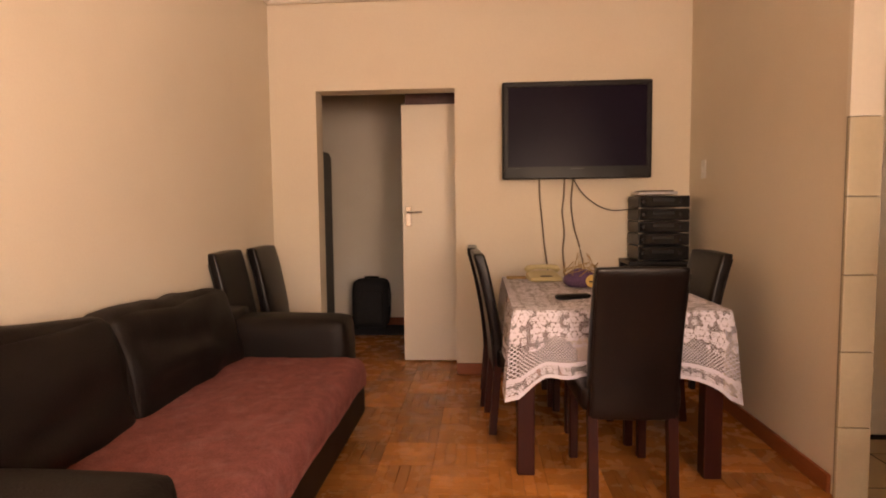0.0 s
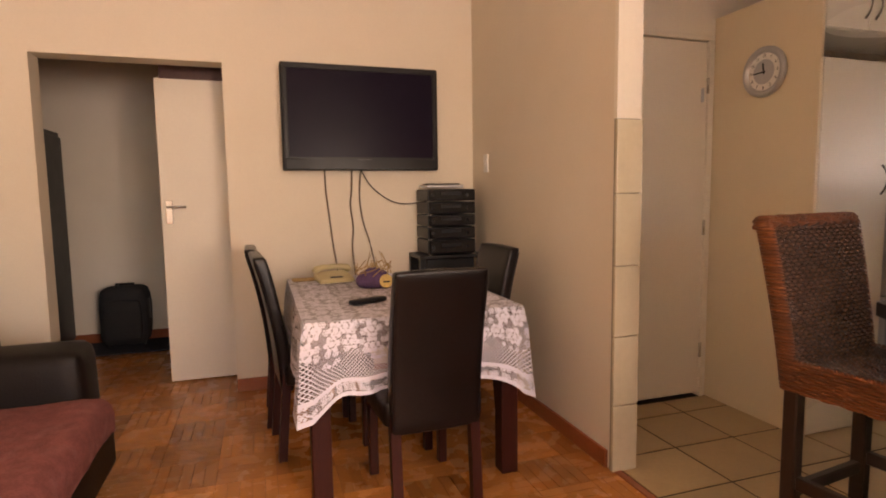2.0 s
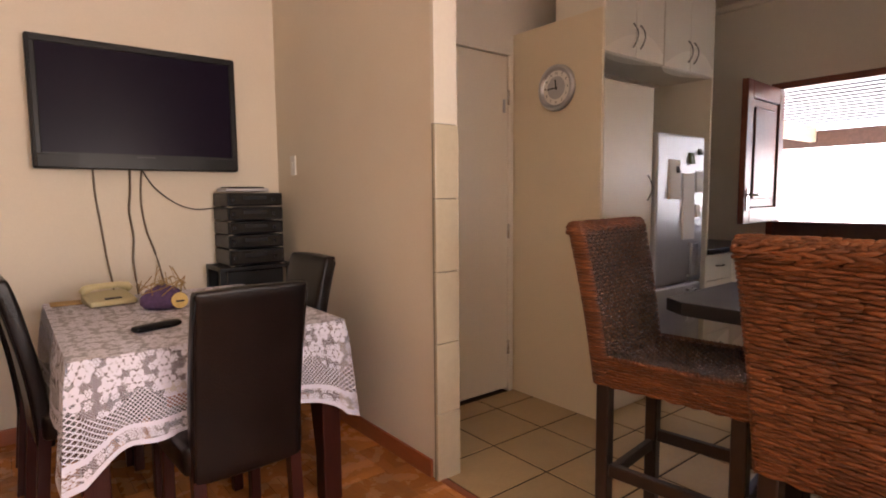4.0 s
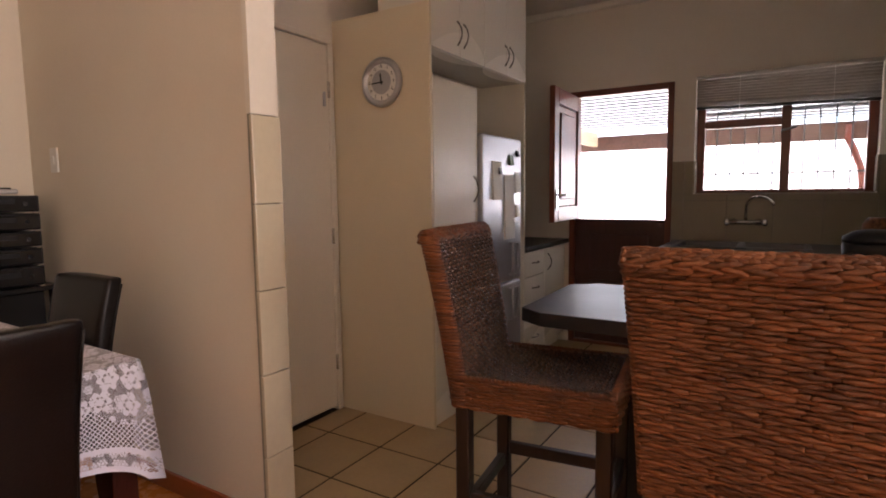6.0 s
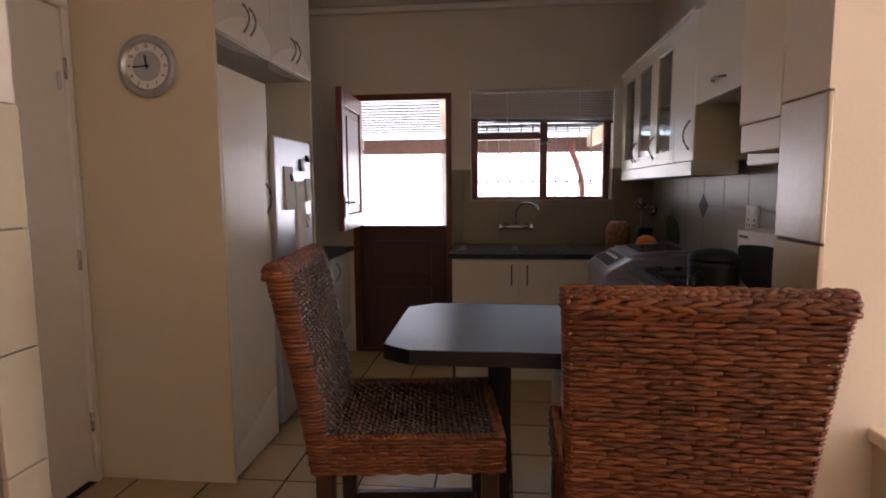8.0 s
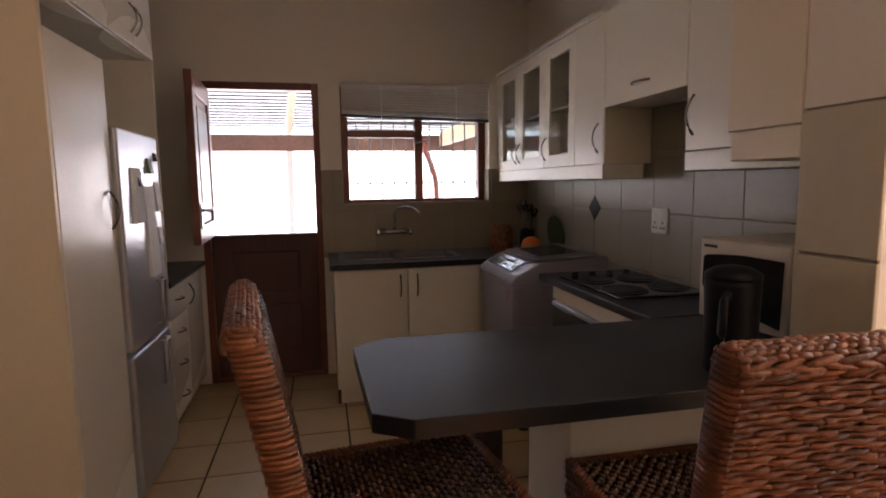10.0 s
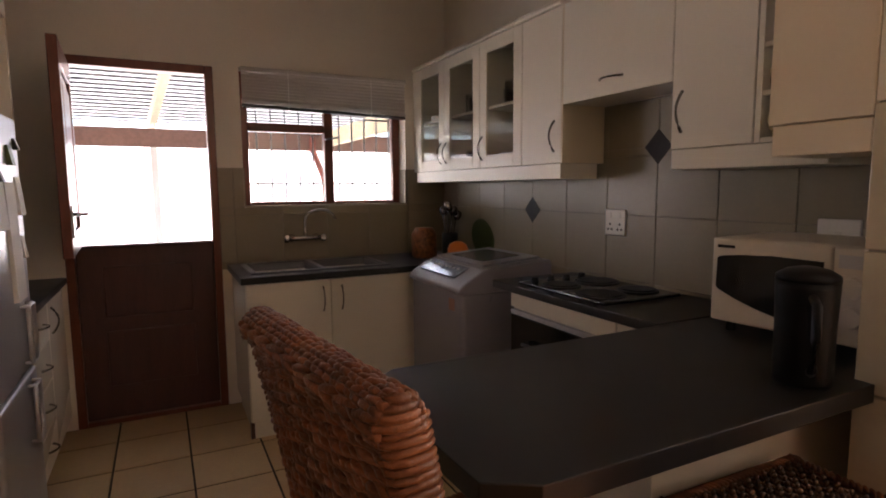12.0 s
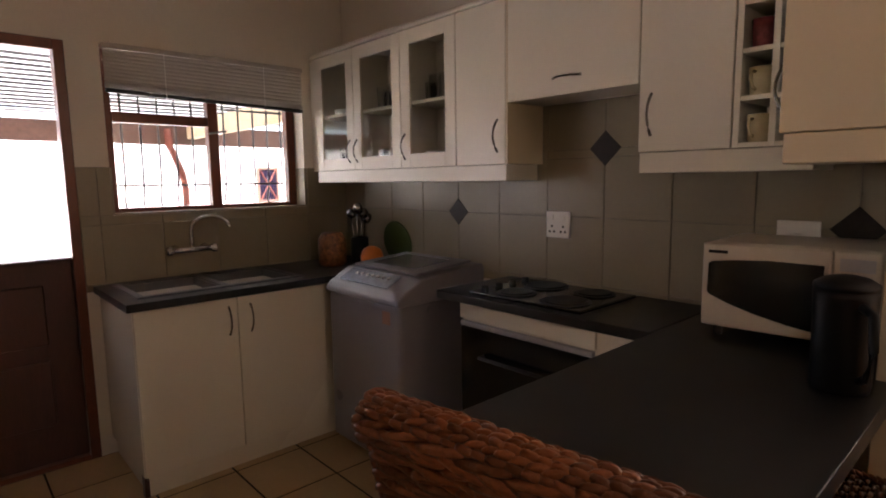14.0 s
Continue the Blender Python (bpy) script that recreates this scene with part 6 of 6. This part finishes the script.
    for k in range(34):
        z = 0.735 + (TOP - 0.040 - 0.735) * k / 33
        n = 27
        for j in range(n):
            x = (half_w(z) - 0.008) * (2 * (j + 0.5) / n - 1)
            p = Vector((x, back_y(z) - 0.0255 + rnd.uniform(-0.001, 0.001), z))
            if (j + k) % 2:
                grain(bm, p - Y * 0.002, (X + Z * rnd.uniform(-0.25, 0.25)).normalized(), Z, -Y, 0.019, 0.0115, 0.013, 7, 0.45)
            else:
                grain(bm, p + Y * 0.003, Z, X, -Y, 0.018, 0.0100, 0.009, 6, 0.5)
    tagged(part("fine_weave", bm, WICKER_IN, back, "dark shiny fine weave"), kind="stuff")

    # seat
    RY, FY = -0.072, -0.545

    def seat_z(x, y):
        return SZ - 0.030 * (1 - (x / W) ** 2) * (1 - ((y + 0.30) / 0.26) ** 2)
    seat = part("seat", B(-W + 0.012, W - 0.012, FY + 0.012, RY - 0.012, 0.645, 0.700, b=0.01), WICKER_CORE, st)
    bm = bmesh.new()
    loop = [(Vector(a), Vector(c)) for a, c in (((-W, FY, 0), (W, FY, 0)), ((W, FY, 0), (W, RY, 0)), ((-W, RY, 0), (-W, FY, 0)))]
    for k in range(10):
        z = 0.650 + k * 0.0097
        for a, c in loop:
            d = (c - a).normalized()
            woven_row(bm, rnd, a + Z * z, c + Z * z, Vector((d.y, -d.x, 0)), flat, 0.0102, math.pi * (k % 2) + rnd.uniform(-0.9, 0.9))
    for a, c in loop:
        d = (c - a).normalized()
        o = Vector((d.y, -d.x, 0))
        L, s = (c - a).length, 0.0
        while s < L:
            grain(bm, a + d * s - o * 0.005 + Vector((0, 0, SZ - 0.007)), (d * 0.55 + o * 0.5).normalized(), Z, o, 0.024, 0.012, 0.012)
            s += 0.013
    tagged(part("rope_weave", bm, WICKER, seat, "thick orange-brown rope rows"), kind="stuff")
    bm = bmesh.new()
    G2 = 12
    deep = RY - FY - 0.03
    pts = [[bm.verts.new((-W + 0.016 + (2 * W - 0.032) * i / G2, FY + 0.015 + deep * j / G2, seat_z(-W + 0.016 + (2 * W - 0.032) * i / G2, FY + 0.015 + deep * j / G2) - 0.012)) for j in range(G2 + 1)] for i in range(G2 + 1)]
    for i in range(G2):
        for j in range(G2):
            bm.faces.new((pts[i][j], pts[i + 1][j], pts[i + 1][j + 1], pts[i][j + 1]))
    for k in range(32):
        y = FY + 0.02 + (deep - 0.01) * k / 31
        for j in range(28):
            x = (W - 0.020) * (2 * (j + 0.5) / 28 - 1)
            p = Vector((x, y, seat_z(x, y) - 0.007 + rnd.uniform(-0.001, 0.001)))
            if (j + k) % 2:
                grain(bm, p + Z * 0.002, (X + Y * rnd.uniform(-0.25, 0.25)).normalized(), Y, Z, 0.018, 0.0115, 0.013, 7, 0.45)
            else:
                grain(bm, p - Z * 0.003, Y, X, Z, 0.019, 0.0100, 0.009, 6, 0.5)
    tagged(part("fine_weave", bm, WICKER_IN, seat, "dark shiny fine weave"), kind="stuff")
    # legs and rails
    for x in (-0.187, 0.187):
        for y in (-0.515, -0.100):
            part("leg", B(x - 0.022, x + 0.022, y - 0.022, y + 0.022, 0.0, 0.648, b=0.004), LEG_DARK, st)
    for x in (-0.187, 0.187):
        part("stretcher", B(x - 0.013, x + 0.013, -0.493, -0.122, 0.335, 0.378, b=0.003), LEG_DARK, st)
    for y, z in ((-0.515, 0.36), (-0.100, 0.300)):
        part("stretcher", B(-0.165, 0.165, y - 0.013, y + 0.013, z, z + 0.04, b=0.003), LEG_DARK, st)


s1 = thing("bar_stool", "woven banana-rope bar stool with dark wooden legs", "bar stool", (3.264, 4.450, 0), 7, "bar stools")
bar_stool_parts(s1)
s2 = copy_thing(s1, pose(2.765, 3.549, 0.0, 0, 0, 89))


# ------------------------------------------------------------------ tiles and parquet, piece by piece
def shared_box(name, sx, sy, sz, material, b=0.002):
    bm = B(-sx / 2, sx / 2, -sy / 2, sy / 2, 0, sz)
    top = [e for e in bm.edges if all(v.co.z > sz - 1e-6 for v in e.verts)]
    bmesh.ops.bevel(bm, geom=top, offset=b, segments=1, affect="EDGES")
    return to_mesh(name, bm, material)


def piece(name, me, parent, m):
    ob = new(name, me)
    ob.parent = parent
    ob.matrix_basis = m
    return ob


# wall tiles: pieces clipped to rectangles in wall coordinates (a along the wall, z up)
def tile_field(holder, to_world, joints_a, joints_z, keep, material, gap=0.0035, t=0.008):
    cache = {}
    for a0, a1 in zip(joints_a, joints_a[1:]):
        for z0, z1 in zip(joints_z, joints_z[1:]):
            for k0, k1, q0, q1 in keep:
                u0, u1, w0, w1 = max(a0, k0), min(a1, k1), max(z0, q0), min(z1, q1)
                if u1 - u0 < 0.012 or w1 - w0 < 0.012:
                    continue
                sx, sy = round(u1 - u0 - gap, 4), round(w1 - w0 - gap, 4)
                if (sx, sy) not in cache:
                    cache[sx, sy] = shared_box("tile", sx, sy, t, material, 0.0015)
                piece("tile", cache[sx, sy], holder, to_world((u0 + u1) / 2, (w0 + w1) / 2))


south_tiles = structure("wall_tiles_south", B(3.24, EX - 0.001, SY, SY + 0.003, 0.90, 1.74), GROUT_W, "greige ceramic tiled splashback with dark inset diamonds", "tiles")
face_y = Matrix(((-1, 0, 0, 0), (0, 0, 1, 0), (0, 1, 0, 0), (0, 0, 0, 1)))
ja = [3.092 + 0.2935 * k for k in range(12)]
jz = [0.655 + 0.2935 * k for k in range(5)]
tile_field(south_tiles, lambda a, z: Matrix.Translation((a, SY + 0.003, z)) @ face_y, ja, jz, ((3.245, 6.245, 0.905, 1.50), (3.990, 4.587, 1.50, 1.735)), TILE_W)
dm = shared_box("diamond", 0.105, 0.105, 0.003, DECOR)
for a, z in ((5.147, 1.242), (4.266, 1.5355), (3.386, 1.242)):
    piece("inset_diamond", dm, south_tiles, Matrix.Translation((a, SY + 0.0095, z)) @ face_y @ Matrix.Rotation(radians(45), 4, "Z"))

east_tiles = structure("wall_tiles_east", (lambda q: [box(q, *a) for a in ((EX - 0.003, EX, 2.73, 4.289, 0.872, 1.254), (EX - 0.003, EX, 2.73, 3.039, 1.254, 1.50), (EX - 0.003, EX, 4.141, 4.289, 1.254, 1.50))] and q)(bmesh.new()), GROUT_W, "greige ceramic wall tiles round the sink window", "tiles")
face_x = Matrix(((0, 0, -1, 0), (-1, 0, 0, 0), (0, 1, 0, 0), (0, 0, 0, 1)))
jy = [2.735 + 0.2935 * k for k in range(7)]
jz2 = [0.913, 1.2065, 1.50]
tile_field(east_tiles, lambda a, z: Matrix.Translation((EX - 0.003, a, z)) @ face_x, jy, [0.619] + jz2, ((2.74, 4.288, 0.875, 1.255), (2.74, 3.04, 1.255, 1.50), (4.14, 4.288, 1.255, 1.50)), TILE_W)
# reveal tiles of the window
for nm, y, s in (("a", 3.04, 1), ("b", 4.14, -1)):
    bm = B(EX - 0.008, EX + 0.108, min(y, y + s * 0.008), max(y, y + s * 0.008), 1.263, 1.50, b=0.0015)
    part("tile", bm, TILE_W, east_tiles)
bm = B(EX - 0.012, EX + 0.108, 3.049, 4.131, 1.2555, 1.2635, b=0.0015)
part("sill_tile", bm, TILE_W, east_tiles)

p1 = structure("pillar_tiles_north", B(RWX - 0.008, RWX + 0.111, 5.143, 5.16, 0.0, 1.575), GROUT_W, "cream glazed tiles on the end of the wall", "tiles")
for k in range(5):
    z0, z1 = (1.572 - 0.316 * (k + 1), 1.572 - 0.316 * k)
    z0 = max(z0, 0.0)
    bm = B(RWX - 0.014, RWX + 0.115, 5.128, 5.145, z0 + 0.002, z1 - 0.002, b=0.003, seg=2)
    part("tile", bm, TILE_P, p1)
p2 = structure("pillar_tiles_south", B(3.046, 3.234, 3.2102, 3.214, 0.0, 1.575), GROUT_W, "cream glazed tiles on the end of the pillar wall", "tiles")
for k in range(5):
    z0, z1 = (1.548 - 0.322 * (k + 1), 1.548 - 0.322 * k)
    z0 = max(z0, 0.0)
    bm = B(3.040, 3.239, 3.212, 3.2235, z0 + 0.003, z1 - 0.003, b=0.003, seg=2)
    part("tile", bm, TILE_P, p2)

ftiles = structure("floor_kitchen", B(RWX + 0.036, EX - 0.001, SY, NY, -0.004, -0.001), GROUT_F, "beige ceramic kitchen floor tiles with dark joints", "floor")
fx = [RWX + 0.04, 3.45] + [3.45 + 0.3585 * k for k in range(1, 9)]
fy = [2.44 + 0.35 * k for k in range(11)]
cache = {}
for a0, a1 in zip(fx, fx[1:]):
    for c0, c1 in zip(fy, fy[1:]):
        u0, u1, w0, w1 = a0, min(a1, EX - 0.002), max(c0, SY), min(c1, NY - 0.002)
        if u0 < 3.24 and w0 < 3.21:
            w0 = 3.226
        if u1 - u0 < 0.02 or w1 - w0 < 0.02:
            continue
        key = (round(u1 - u0 - 0.010, 4), round(w1 - w0 - 0.010, 4))
        if key not in cache:
            cache[key] = shared_box("tile", key[0], key[1], 0.006, TILE_F, 0.002)
        piece("tile", cache[key], ftiles, Matrix.Translation(((u0 + u1) / 2, (w0 + w1) / 2, -0.004)))

# basket-weave parquet: squares of five strips, turned by turns
SQ, NS = 0.262, 5
parquet = structure("floor", B(0.0, RWX, -0.4, 8.6, -0.0055, -0.0045), SUBFLOOR, "orange-brown basket-weave parquet floor", "floor")
strip = shared_box("parquet_strip", SQ - 0.0012, SQ / NS - 0.0012, 0.005, PARQUET, 0.0006)
rest_v, rest_f = [], []
near = 0
for i in range(-4, 12):
    for j in range(-2, 34):
        cx, cy = (i + 0.5) * SQ, -0.4 + (j + 0.5) * SQ
        turned = (i + j) % 2
        for k in range(NS):
            o = (k - (NS - 1) / 2) * SQ / NS
            x, y = (cx + o, cy) if turned else (cx, cy + o)
            hx, hy = (SQ / NS / 2, SQ / 2) if turned else (SQ / 2, SQ / NS / 2)
            x0, x1, y0, y1 = x - hx + 0.0006, x + hx - 0.0006, y - hy + 0.0006, y + hy - 0.0006
            if cy < TVY + 0.0 and (x1 > RWX + 0.0 or x0 < -0.02):
                x1 = min(x1, RWX - 0.0)
                if x1 - x0 < 0.01 or x0 < -0.05:
                    continue
            if y1 > 8.6 or x0 < -0.9:
                continue
            if near < 300 and 0.78 < cx < 2.75 and 4.10 < cy < 5.95 and x1 < RWX - 0.01:
                piece("parquet_strip", strip, parquet, Matrix.Translation((x, y, -0.0045)) @ Matrix.Rotation(radians(90 * turned), 4, "Z"))
                near += 1
            else:
                n = len(rest_v)
                b = 0.0006
                rest_v += [(x0, y0, -0.0045), (x1, y0, -0.0045), (x1, y1, -0.0045), (x0, y1, -0.0045), (x0 + b, y0 + b, 0.0005), (x1 - b, y0 + b, 0.0005), (x1 - b, y1 - b, 0.0005), (x0 + b, y1 - b, 0.0005)]
                rest_f += [(n + 4, n + 5, n + 6, n + 7), (n, n + 1, n + 5, n + 4), (n + 1, n + 2, n + 6, n + 5), (n + 2, n + 3, n + 7, n + 6), (n + 3, n, n + 4, n + 7)]
me = bpy.data.meshes.new("parquet_strips")
me.from_pydata(rest_v, [], rest_f)
me.materials.append(PARQUET_R)
ob = new("parquet_strips", me)
ob.parent = parquet
tagged(ob, kind="stuff")
